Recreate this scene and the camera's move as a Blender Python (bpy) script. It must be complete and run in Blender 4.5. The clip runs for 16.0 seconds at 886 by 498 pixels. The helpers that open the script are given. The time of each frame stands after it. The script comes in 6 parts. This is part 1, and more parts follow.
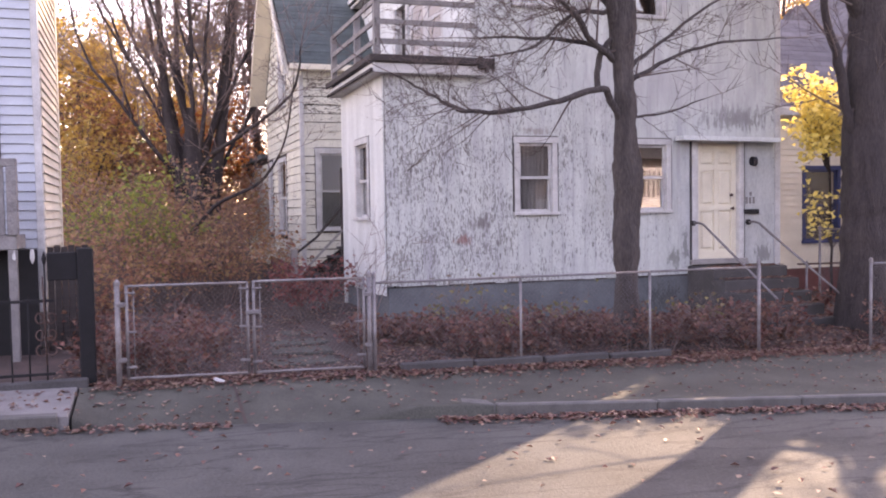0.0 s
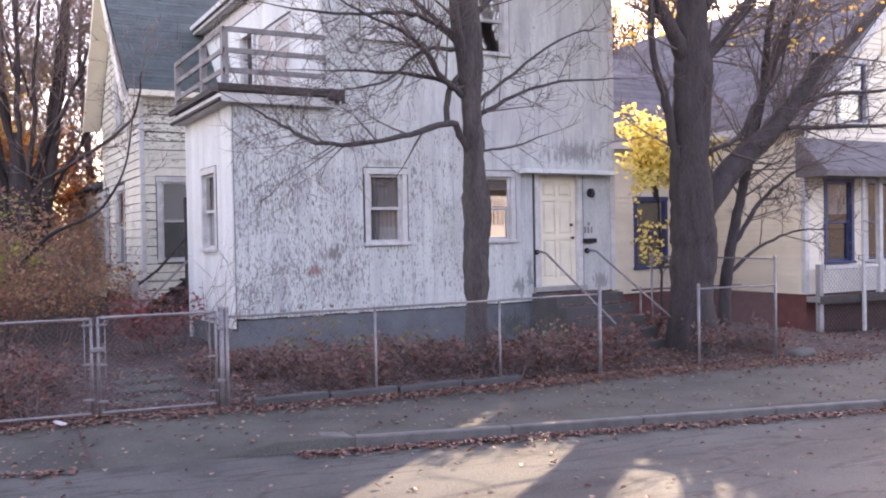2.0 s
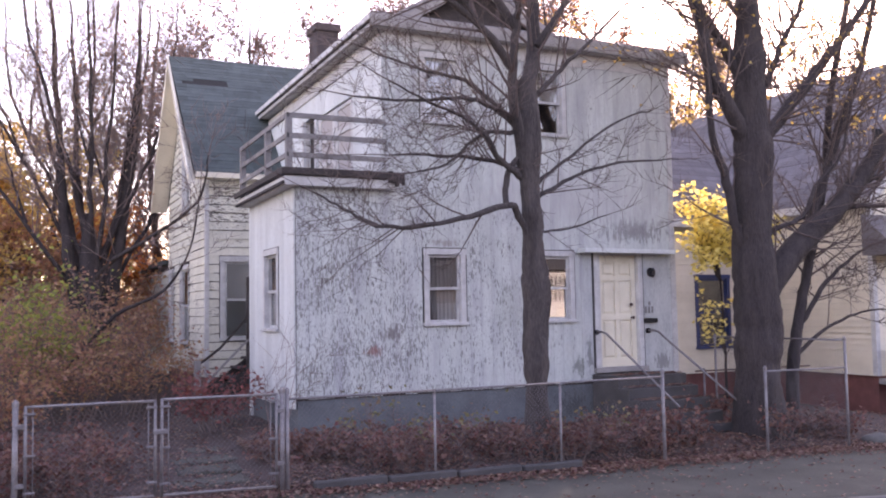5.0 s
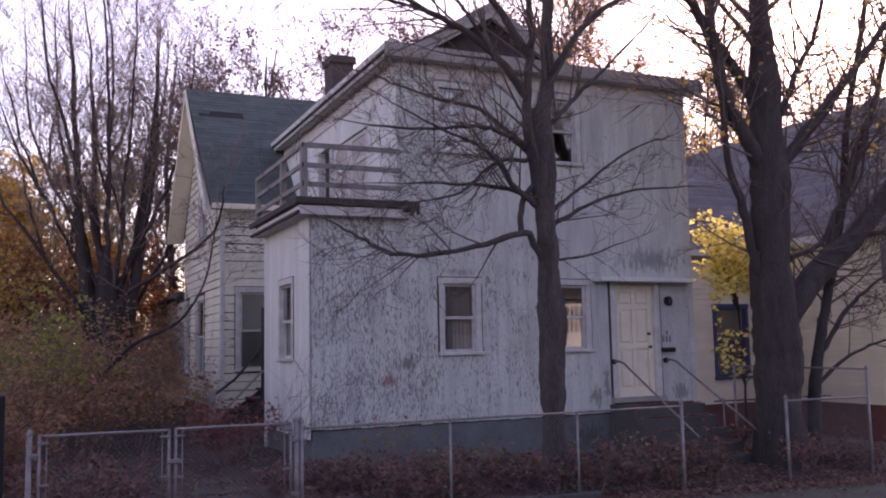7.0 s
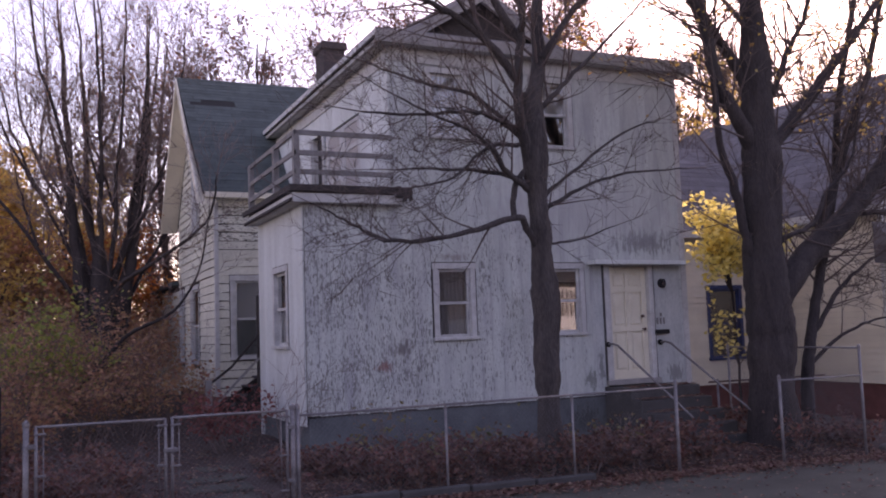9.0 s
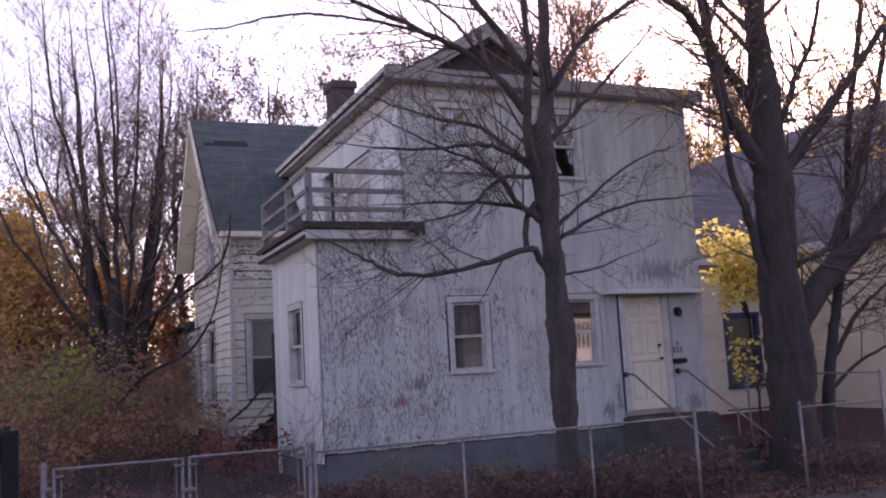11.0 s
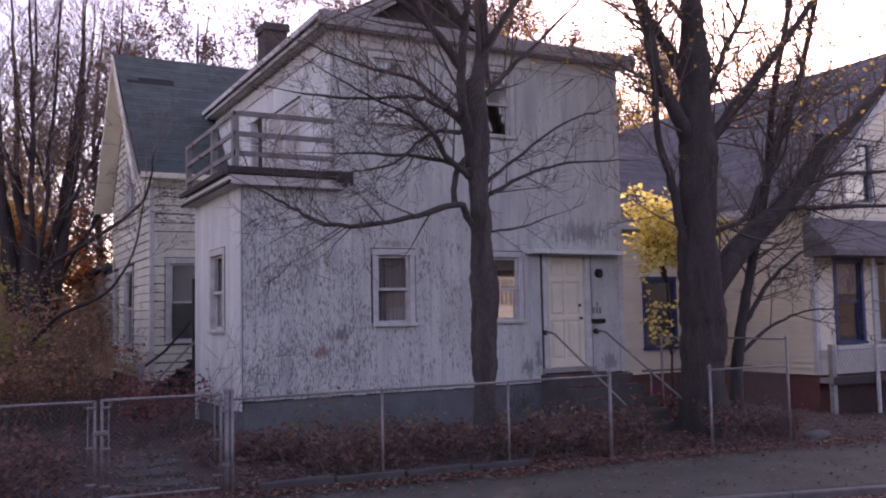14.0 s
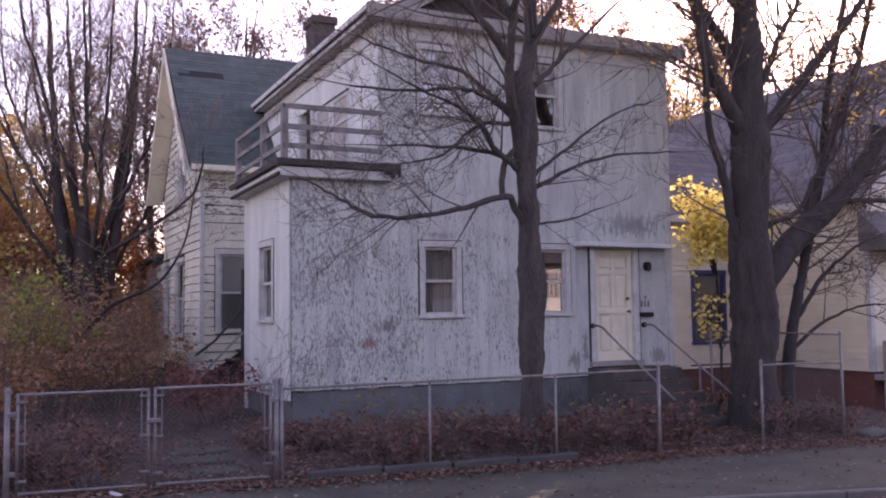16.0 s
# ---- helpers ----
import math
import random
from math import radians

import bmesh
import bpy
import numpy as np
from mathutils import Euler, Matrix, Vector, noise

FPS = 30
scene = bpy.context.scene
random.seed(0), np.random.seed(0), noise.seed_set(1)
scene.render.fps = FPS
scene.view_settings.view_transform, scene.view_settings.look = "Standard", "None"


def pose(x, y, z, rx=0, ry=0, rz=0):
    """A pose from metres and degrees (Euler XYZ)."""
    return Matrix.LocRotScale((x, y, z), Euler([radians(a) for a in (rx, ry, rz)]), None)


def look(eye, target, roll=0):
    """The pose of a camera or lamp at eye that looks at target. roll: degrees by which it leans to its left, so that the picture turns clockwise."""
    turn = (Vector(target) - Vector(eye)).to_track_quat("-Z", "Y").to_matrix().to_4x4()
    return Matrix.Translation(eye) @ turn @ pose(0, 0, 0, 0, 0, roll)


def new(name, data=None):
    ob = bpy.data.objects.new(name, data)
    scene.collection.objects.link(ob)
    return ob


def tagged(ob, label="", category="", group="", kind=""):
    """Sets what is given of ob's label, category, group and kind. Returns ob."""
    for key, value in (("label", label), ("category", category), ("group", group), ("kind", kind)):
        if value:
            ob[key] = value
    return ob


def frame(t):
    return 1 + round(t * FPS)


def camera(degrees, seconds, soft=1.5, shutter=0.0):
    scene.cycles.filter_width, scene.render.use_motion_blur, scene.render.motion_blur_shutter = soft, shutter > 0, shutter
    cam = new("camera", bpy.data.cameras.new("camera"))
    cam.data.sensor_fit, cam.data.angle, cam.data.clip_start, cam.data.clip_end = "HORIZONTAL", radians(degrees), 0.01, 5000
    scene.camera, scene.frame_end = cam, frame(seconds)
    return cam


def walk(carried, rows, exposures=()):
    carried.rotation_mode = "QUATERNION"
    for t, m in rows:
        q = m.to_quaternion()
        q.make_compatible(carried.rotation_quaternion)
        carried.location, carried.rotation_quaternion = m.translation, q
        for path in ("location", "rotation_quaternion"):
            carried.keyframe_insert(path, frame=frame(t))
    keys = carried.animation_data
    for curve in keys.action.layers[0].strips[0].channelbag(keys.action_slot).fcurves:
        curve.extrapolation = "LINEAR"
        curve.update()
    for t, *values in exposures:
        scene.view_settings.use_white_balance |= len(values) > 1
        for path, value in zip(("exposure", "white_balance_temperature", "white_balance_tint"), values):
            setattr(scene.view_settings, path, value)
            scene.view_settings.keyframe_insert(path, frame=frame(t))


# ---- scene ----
cam = camera(52.58, 16.0, soft=2.0)
# seconds, place, then yaw, pitch and lean in degrees
WALK = (
    (0, 0.155, 0.020, 1.474, -18.62, -2.51, -0.87),
    (0.5, 0.133, -0.026, 1.521, -21.99, -2.60, -0.76),
    (1, 0.101, -0.027, 1.529, -25.87, -0.95, 0.70),
    (1.5, 0.038, -0.026, 1.501, -28.99, -0.25, 0.80),
    (2, -0.025, -0.001, 1.532, -28.75, -0.95, -1.07),
    (2.5, -0.023, -0.026, 1.498, -24.71, 0.34, -1.94),
    (3, -0.023, -0.012, 1.503, -25.22, -1.57, -1.81),
    (3.5, -0.038, 0.002, 1.529, -25.09, -1.43, -1.50),
    (4, -0.016, -0.023, 1.528, -24.64, -0.54, -1.09),
    (4.5, -0.037, -0.017, 1.556, -25.27, 0.48, -0.85),
    (5, -0.069, -0.009, 1.626, -25.23, 3.87, -1.02),
    (5.2, -0.076, -0.012, 1.640, -24.78, 5.76, -0.97),
    (7.3, -0.024, 0.040, 1.553, -24.01, 6.03, -1.30),
    (7.5, -0.006, -0.005, 1.547, -23.57, 6.03, -1.42),
    (8, -0.030, 0.008, 1.562, -24.40, 5.05, -1.68),
    (10.5, -0.027, 0.009, 1.570, -24.16, 5.81, -2.81),
    (11, -0.024, -0.011, 1.547, -23.77, 7.29, -3.33),
    (11.5, -0.046, 0.060, 1.529, -22.98, 7.21, -3.13),
    (12, -0.023, -0.035, 1.580, -22.36, 7.51, -2.42),
    (12.5, -0.008, -0.065, 1.560, -26.09, 6.66, -2.86),
    (13, -0.019, 0.003, 1.573, -28.29, 5.49, -2.36),
    (13.5, -0.021, 0.018, 1.541, -28.55, 4.94, -1.53),
    (14, -0.008, 0.010, 1.539, -28.32, 4.18, -1.19),
    (14.5, -0.017, 0.018, 1.556, -28.47, 3.77, -1.15),
    (15, -0.020, 0.024, 1.546, -27.59, 3.78, -1.07),
    (15.5, -0.034, 0.052, 1.553, -25.71, 3.78, -0.61),
    (16, -0.042, 0.034, 1.535, -25.46, 3.74, -0.74),
)
# ---- path end ----
def aim(x, y, z, yaw, pitch, lean):
    return pose(x, y, z, 0, 0, yaw) @ pose(0, 0, 0, 90 + pitch) @ pose(0, 0, 0, 0, 0, lean)


EXPOSURES = ((0, 2.92, 9300, 48), (0.5, 3.0, 8900, 44), (1.5, 2.92, 8600, 40), (2.0, 2.98, 8600, 41), (2.5, 2.94, 8600, 42), (3.0, 2.82, 8600, 44), (3.5, 2.95, 8600, 45), (4.0, 2.92, 8600, 42), (4.5, 2.85, 8600, 43), (5.0, 2.68, 8500, 45), (5.2, 2.35, 8300, 47), (7.3, 1.5, 8050, 52), (8, 1.47, 8050, 52), (10.5, 1.53, 8050, 52), (11, 1.57, 8000, 51), (12, 1.56, 8000, 50), (13, 1.56, 8050, 53), (14, 1.55, 8100, 54), (16, 1.93, 8200, 53))
walk(cam, [(r[0], aim(*r[1:])) for r in WALK], EXPOSURES)

# ---- light ----
SUN_YAW, SUN_UP = 51.0, 24.2        # degrees clockwise from +y, and above the ground
world = bpy.data.worlds.new("sky_world")
scene.world = world
world.use_nodes = True
wn = world.node_tree.nodes
sky = wn.new("ShaderNodeTexSky")
sky.sky_type, sky.sun_disc = "NISHITA", False
sky.sun_elevation, sky.sun_rotation = radians(SUN_UP), radians(SUN_YAW)
sky.air_density, sky.dust_density, sky.ozone_density = 1.0, 0.7, 1.0
wn["Background"].inputs["Strength"].default_value = 0.15
world.node_tree.links.new(sky.outputs[0], wn["Background"].inputs[0])
lamp = bpy.data.lights.new("sun", "SUN")
lamp.energy, lamp.angle, lamp.color = 1.5, radians(0.5), (0.97, 1.0, 0.80)
sun = new("sun", lamp)
sy, su = radians(SUN_YAW), radians(SUN_UP)
to_sun = Vector((math.sin(sy) * math.cos(su), math.cos(sy) * math.cos(su), math.sin(su)))
sun.matrix_world = look(tuple(to_sun * 60), (0, 0, 0))


# ---- materials ----
def mat(name, base, other=None, rough=0.8, scale=4.0, fine=60.0, bump=0.15, stretch=(1, 1, 1), metal=0.0, spread=0.5, vary=0.0, depth=0.02):
    """Two colours mixed by coarse and fine noise in world space, with relief. vary: change from object to object; depth: of the relief."""
    m = bpy.data.materials.new(name)
    m.use_nodes = True
    n, l = m.node_tree.nodes, m.node_tree.links
    b = n["Principled BSDF"]
    b.inputs["Roughness"].default_value, b.inputs["Metallic"].default_value = rough, metal
    geo, mp = n.new("ShaderNodeNewGeometry"), n.new("ShaderNodeMapping")
    mp.inputs["Scale"].default_value = stretch
    l.new(geo.outputs["Position"], mp.inputs["Vector"])
    na, nb = n.new("ShaderNodeTexNoise"), n.new("ShaderNodeTexNoise")
    na.inputs["Scale"].default_value, na.inputs["Detail"].default_value = scale, 6
    nb.inputs["Scale"].default_value, nb.inputs["Detail"].default_value = fine, 4
    l.new(mp.outputs[0], na.inputs["Vector"])
    l.new(mp.outputs[0], nb.inputs["Vector"])
    add = n.new("ShaderNodeMath")
    add.operation = "MULTIPLY_ADD"
    add.inputs[1].default_value = 0.5
    l.new(nb.outputs["Fac"], add.inputs[0])
    half = n.new("ShaderNodeMath")
    half.operation = "MULTIPLY"
    half.inputs[1].default_value = 0.5
    l.new(na.outputs["Fac"], half.inputs[0])
    l.new(half.outputs[0], add.inputs[2])
    ramp = n.new("ShaderNodeValToRGB")
    other = other or tuple(c * 0.6 for c in base)
    ramp.color_ramp.elements[0].position, ramp.color_ramp.elements[1].position = 0.5 - spread * 0.3, 0.5 + spread * 0.3
    ramp.color_ramp.elements[0].color, ramp.color_ramp.elements[1].color = (*other, 1), (*base, 1)
    l.new(add.outputs[0], ramp.inputs[0])
    out = ramp.outputs[0]
    if vary:
        info, hsv, rng = n.new("ShaderNodeObjectInfo"), n.new("ShaderNodeHueSaturation"), n.new("ShaderNodeMapRange")
        rng.inputs["To Min"].default_value, rng.inputs["To Max"].default_value = 1 - vary, 1 + vary
        l.new(info.outputs["Random"], rng.inputs["Value"])
        l.new(rng.outputs[0], hsv.inputs["Value"])
        l.new(out, hsv.inputs["Color"])
        out = hsv.outputs[0]
    l.new(out, b.inputs["Base Color"])
    bp = n.new("ShaderNodeBump")
    bp.inputs["Strength"].default_value, bp.inputs["Distance"].default_value = bump, depth
    l.new(add.outputs[0], bp.inputs["Height"])
    l.new(bp.outputs[0], b.inputs["Normal"])
    return m


def leaf_mat(name, colours, through_light=0.5):
    """Leaves: one of several colours for each leaf, letting light through."""
    m = bpy.data.materials.new(name)
    m.use_nodes = True
    n, l = m.node_tree.nodes, m.node_tree.links
    b = n["Principled BSDF"]
    b.inputs["Roughness"].default_value = 0.6
    geo, ramp = n.new("ShaderNodeNewGeometry"), n.new("ShaderNodeValToRGB")
    ramp.color_ramp.interpolation = "LINEAR"
    el = ramp.color_ramp.elements
    el[0].color, el[1].color = (*colours[0], 1), (*colours[-1], 1)
    for i, c in enumerate(colours[1:-1], 1):
        el.new(i / (len(colours) - 1)).color = (*c, 1)
    l.new(geo.outputs["Random Per Island"], ramp.inputs[0])
    l.new(ramp.outputs[0], b.inputs["Base Color"])
    tr, mix = n.new("ShaderNodeBsdfTranslucent"), n.new("ShaderNodeMixShader")
    mix.inputs[0].default_value = through_light
    l.new(ramp.outputs[0], tr.inputs["Color"])
    l.new(b.outputs[0], mix.inputs[1])
    l.new(tr.outputs[0], mix.inputs[2])
    l.new(mix.outputs[0], n["Material Output"].inputs[0])
    return m


def peeling(name, paint, wood, amount, streak=(13.0, 13.0, 2.9)):
    """White paint that flakes off in upright streaks, showing grey wood."""
    m = mat(name, paint, tuple(c * 0.72 for c in paint), rough=0.75, scale=1.6, fine=24, bump=0.15, vary=0.05, stretch=(1.5, 1.5, 0.6), spread=0.6)
    n, l = m.node_tree.nodes, m.node_tree.links
    b = n["Principled BSDF"]
    old = b.inputs["Base Color"].links[0].from_socket
    geo, mp = n.new("ShaderNodeNewGeometry"), n.new("ShaderNodeMapping")
    mp.inputs["Scale"].default_value = streak
    l.new(geo.outputs["Position"], mp.inputs["Vector"])
    flake, patch = n.new("ShaderNodeTexNoise"), n.new("ShaderNodeTexNoise")
    flake.inputs["Scale"].default_value, flake.inputs["Detail"].default_value, flake.inputs["Roughness"].default_value = 3.4, 6, 0.68
    patch.inputs["Scale"].default_value, patch.inputs["Detail"].default_value = 0.9, 5
    l.new(mp.outputs[0], flake.inputs["Vector"])
    l.new(geo.outputs["Position"], patch.inputs["Vector"])
    s = n.new("ShaderNodeMath")
    s.operation = "MULTIPLY_ADD"
    s.inputs[1].default_value = 0.51
    l.new(patch.outputs["Fac"], s.inputs[0])
    l.new(flake.outputs["Fac"], s.inputs[2])
    cut = n.new("ShaderNodeMapRange")
    cut.inputs["From Min"].default_value, cut.inputs["From Max"].default_value = 0.86 - amount, 0.90 - amount
    info, each, sumup = n.new("ShaderNodeObjectInfo"), n.new("ShaderNodeMapRange"), n.new("ShaderNodeMath")
    each.inputs["To Min"].default_value, each.inputs["To Max"].default_value = -0.05, 0.035
    sumup.operation = "ADD"
    l.new(info.outputs["Random"], each.inputs["Value"])
    l.new(s.outputs[0], sumup.inputs[0])
    l.new(each.outputs[0], sumup.inputs[1])
    l.new(sumup.outputs[0], cut.inputs["Value"])
    mix = n.new("ShaderNodeMixRGB")
    mix.inputs["Color2"].default_value = (*wood, 1)
    l.new(cut.outputs[0], mix.inputs["Fac"])
    l.new(old, mix.inputs["Color1"])
    l.new(mix.outputs[0], b.inputs["Base Color"])
    return m


def flaking(name, paint, wood):
    """White paint on upright boards lost in many short upright flecks, most at the old end of the wall and few in the upper storey."""
    m = mat(name, paint, tuple(c * 0.74 for c in paint), rough=0.75, scale=1.3, fine=24, bump=0.15, vary=0.05, stretch=(1.6, 1.6, 0.5), spread=0.6)
    n, l = m.node_tree.nodes, m.node_tree.links
    b = n["Principled BSDF"]
    old = b.inputs["Base Color"].links[0].from_socket

    def math_node(kind, a, c, clamp=False):
        q = n.new("ShaderNodeMath")
        q.operation, q.use_clamp = kind, clamp
        for k, v in enumerate((a, c)):
            if isinstance(v, (int, float)):
                q.inputs[k].default_value = v
            else:
                l.new(v, q.inputs[k])
        return q.outputs[0]

    def ranged(value, lo, hi, to_lo, to_hi):
        q = n.new("ShaderNodeMapRange")
        for k, v in (("From Min", lo), ("From Max", hi), ("To Min", to_lo), ("To Max", to_hi)):
            q.inputs[k].default_value = v
        l.new(value, q.inputs["Value"])
        return q.outputs[0]

    geo, axes = n.new("ShaderNodeNewGeometry"), n.new("ShaderNodeSeparateXYZ")
    l.new(geo.outputs["Position"], axes.inputs[0])
    patch = n.new("ShaderNodeTexNoise")
    patch.inputs["Scale"].default_value, patch.inputs["Detail"].default_value = 1.6, 5
    l.new(geo.outputs["Position"], patch.inputs["Vector"])
    info = n.new("ShaderNodeObjectInfo")
    worn = math_node("ADD", ranged(axes.outputs["X"], 4.8, 8.8, 0.62, 0.30), ranged(axes.outputs["Z"], 2.7, 3.8, 0.0, -0.17))
    worn = math_node("ADD", worn, ranged(patch.outputs["Fac"], 0.3, 0.7, -0.26, 0.26))
    worn = math_node("ADD", worn, ranged(info.outputs["Random"], 0.0, 1.0, -0.10, 0.08))
    total = None
    for scale, weight in (((36.0, 36.0, 8.5), 0.95), ((58.0, 58.0, 15.0), 0.85), ((110.0, 110.0, 34.0), 0.6)):
        mp, wob, mixv, vor = n.new("ShaderNodeMapping"), n.new("ShaderNodeTexNoise"), n.new("ShaderNodeVectorMath"), n.new("ShaderNodeTexVoronoi")
        mp.inputs["Scale"].default_value = scale
        wob.inputs["Scale"].default_value, wob.inputs["Detail"].default_value = 1.1, 5
        vor.inputs["Scale"].default_value = 1.0
        mixv.operation = "ADD"
        l.new(geo.outputs["Position"], mp.inputs["Vector"])
        l.new(mp.outputs[0], wob.inputs["Vector"])
        l.new(mp.outputs[0], mixv.inputs[0])
        l.new(wob.outputs["Color"], mixv.inputs[1])
        l.new(mixv.outputs[0], vor.inputs["Vector"])
        pick = n.new("ShaderNodeSeparateXYZ")
        l.new(vor.outputs["Color"], pick.inputs[0])
        room = math_node("MULTIPLY", math_node("SUBTRACT", worn, pick.outputs["X"]), 1.15)
        room = math_node("MINIMUM", room, 0.52)
        fleck = ranged(math_node("SUBTRACT", room, vor.outputs["Distance"]), -0.03, 0.06, 0.0, 1.0)
        fleck = math_node("MULTIPLY", fleck, ranged(pick.outputs["Y"], 0.0, 1.0, 0.6 * weight, weight))
        total = fleck if total is None else math_node("MAXIMUM", total, fleck)
    mix = n.new("ShaderNodeMixRGB")
    mix.inputs["Color2"].default_value = (*wood, 1)
    film, grime, soiled = n.new("ShaderNodeMapping"), n.new("ShaderNodeTexNoise"), n.new("ShaderNodeMixRGB")
    film.inputs["Scale"].default_value = (5.0, 5.0, 0.7)
    grime.inputs["Scale"].default_value, grime.inputs["Detail"].default_value, grime.inputs["Roughness"].default_value = 1.0, 7, 0.62
    l.new(geo.outputs["Position"], film.inputs["Vector"])
    l.new(film.outputs[0], grime.inputs["Vector"])
    soiled.inputs["Color2"].default_value = (0.31, 0.305, 0.335, 1)
    l.new(ranged(grime.outputs["Fac"], 0.46, 0.72, 0.0, 0.75), soiled.inputs["Fac"])
    l.new(old, soiled.inputs["Color1"])
    l.new(total, mix.inputs["Fac"])
    l.new(soiled.outputs[0], mix.inputs["Color1"])
    l.new(mix.outputs[0], b.inputs["Base Color"])
    return m


def glass_mat(name, tint):
    m = bpy.data.materials.new(name)
    m.use_nodes = True
    b = m.node_tree.nodes["Principled BSDF"]
    b.inputs["Base Color"].default_value = (*tint, 1)
    b.inputs["Roughness"].default_value, b.inputs["Specular IOR Level"].default_value = 0.03, 0.9
    return m


M_BOARD = flaking("peeling_white_boards", (0.565, 0.605, 0.58), (0.12, 0.108, 0.108))
M_SMOOTH = peeling("white_boards", (0.65, 0.685, 0.675), (0.24, 0.22, 0.21), -0.125)
M_TRIM = mat("weathered_white_trim", (0.585, 0.59, 0.58), (0.37, 0.36, 0.355), scale=6, vary=0.06)
M_PANEL = mat("grey_white_panel", (0.50, 0.525, 0.515), (0.34, 0.36, 0.36), scale=3, fine=30, stretch=(2, 2, 0.6), bump=0.1)
M_CLAP = peeling("old_cream_clapboard", (0.70, 0.68, 0.58), (0.16, 0.145, 0.125), 0.012, (3.0, 3.0, 9.0))
M_SIDING = mat("pale_blue_siding", (0.42, 0.46, 0.505), (0.35, 0.385, 0.43), rough=0.5, scale=2, bump=0.03, vary=0.03)
M_CREAM = mat("cream_siding", (0.74, 0.68, 0.56), (0.60, 0.54, 0.44), rough=0.6, scale=2, bump=0.05, vary=0.04)
M_FOUND = mat("blue_grey_foundation", (0.128, 0.148, 0.158), (0.075, 0.088, 0.097), scale=3, fine=40, bump=0.3)
M_CHIMNEY = mat("sooty_brick", (0.072, 0.052, 0.05), (0.04, 0.03, 0.03), scale=6, fine=40, bump=0.4)
M_STEP = mat("grimy_concrete", (0.078, 0.074, 0.074), (0.034, 0.032, 0.032), scale=3, fine=60, bump=0.4)
M_BRICK = mat("red_brick", (0.19, 0.07, 0.065), (0.11, 0.043, 0.04), scale=5, fine=50, bump=0.4, vary=0.2)
M_SHINGLE = mat("green_grey_shingle", (0.075, 0.098, 0.096), (0.040, 0.053, 0.053), rough=0.9, scale=3, fine=80, bump=0.4, vary=0.18)
M_SHINGLE2 = mat("grey_shingle", (0.165, 0.15, 0.155), (0.095, 0.085, 0.09), rough=0.9, scale=3, fine=80, bump=0.4, vary=0.18)
M_ROOF = mat("pale_roof_felt", (0.30, 0.29, 0.30), (0.18, 0.17, 0.18), rough=0.8, scale=2, fine=40, bump=0.2)
M_DARKWOOD = mat("rotten_dark_wood", (0.060, 0.047, 0.045), (0.024, 0.019, 0.019), scale=5, fine=60, bump=0.5, stretch=(1, 6, 6))
M_RAIL = mat("grey_rail_wood", (0.27, 0.255, 0.25), (0.13, 0.12, 0.12), scale=5, fine=60, bump=0.5)
M_GREYWOOD = mat("weathered_grey_wood", (0.34, 0.32, 0.31), (0.20, 0.19, 0.185), scale=5, fine=60, bump=0.4)
M_DOOR = mat("cream_door_paint", (0.80, 0.74, 0.60), (0.66, 0.60, 0.47), rough=0.45, scale=3, bump=0.05)
M_STEEL = mat("galvanised_steel", (0.25, 0.235, 0.24), (0.13, 0.112, 0.112), rough=0.55, metal=0.4, scale=8, bump=0.1)
M_WIRE = mat("fence_wire", (0.20, 0.19, 0.20), (0.12, 0.10, 0.10), rough=0.5, metal=0.5, scale=8, bump=0.0)
M_BLACK = mat("black_iron", (0.014, 0.013, 0.015), (0.008, 0.008, 0.009), rough=0.95, scale=8, bump=0.1)
M_RUST = mat("rusty_iron", (0.10, 0.05, 0.04), (0.06, 0.035, 0.03), rough=0.8, scale=9, bump=0.2)
M_BLUE = mat("dark_blue_paint", (0.032, 0.052, 0.15), (0.022, 0.037, 0.10), rough=0.5, scale=5, bump=0.05)
M_CONC = mat("worn_concrete", (0.22, 0.21, 0.205), (0.13, 0.12, 0.117), scale=3, fine=70, bump=0.3, vary=0.06)
M_STONE = mat("granite_kerb", (0.135, 0.13, 0.122), (0.07, 0.066, 0.062), scale=6, fine=90, bump=0.35, vary=0.1)
M_ASPHALT = mat("worn_asphalt", (0.082, 0.083, 0.076), (0.034, 0.034, 0.031), rough=0.85, scale=1.1, fine=48, bump=0.7, spread=0.4)
M_WALKWAY = mat("asphalt_pavement", (0.078, 0.078, 0.064), (0.036, 0.035, 0.029), rough=0.9, scale=1.6, fine=55, bump=0.4, spread=0.42)
M_SOIL = mat("leafy_soil", (0.085, 0.050, 0.043), (0.034, 0.023, 0.021), rough=0.95, scale=3, fine=40, bump=0.6)
M_BARK = mat("grey_brown_bark", (0.082, 0.067, 0.064), (0.030, 0.024, 0.024), rough=0.95, scale=7, fine=45, bump=0.9, stretch=(1, 1, 0.22), depth=0.07)
M_BARK2 = mat("dark_bark", (0.062, 0.048, 0.047), (0.025, 0.019, 0.020), rough=0.95, scale=7, fine=45, bump=0.9, stretch=(1, 1, 0.22), depth=0.07)
# Lighter copy of the twig bark, with backlight and haze put into its colour.
M_FINE = mat("hazy_lit_twigs", (0.235, 0.172, 0.162), (0.15, 0.108, 0.10), rough=0.95, scale=8, bump=0.1)
M_TWIG = mat("twig_bark", (0.135, 0.098, 0.09), (0.075, 0.054, 0.05), rough=0.95, scale=8, bump=0.2)
M_GLASS = glass_mat("window_glass", (0.02, 0.022, 0.03))
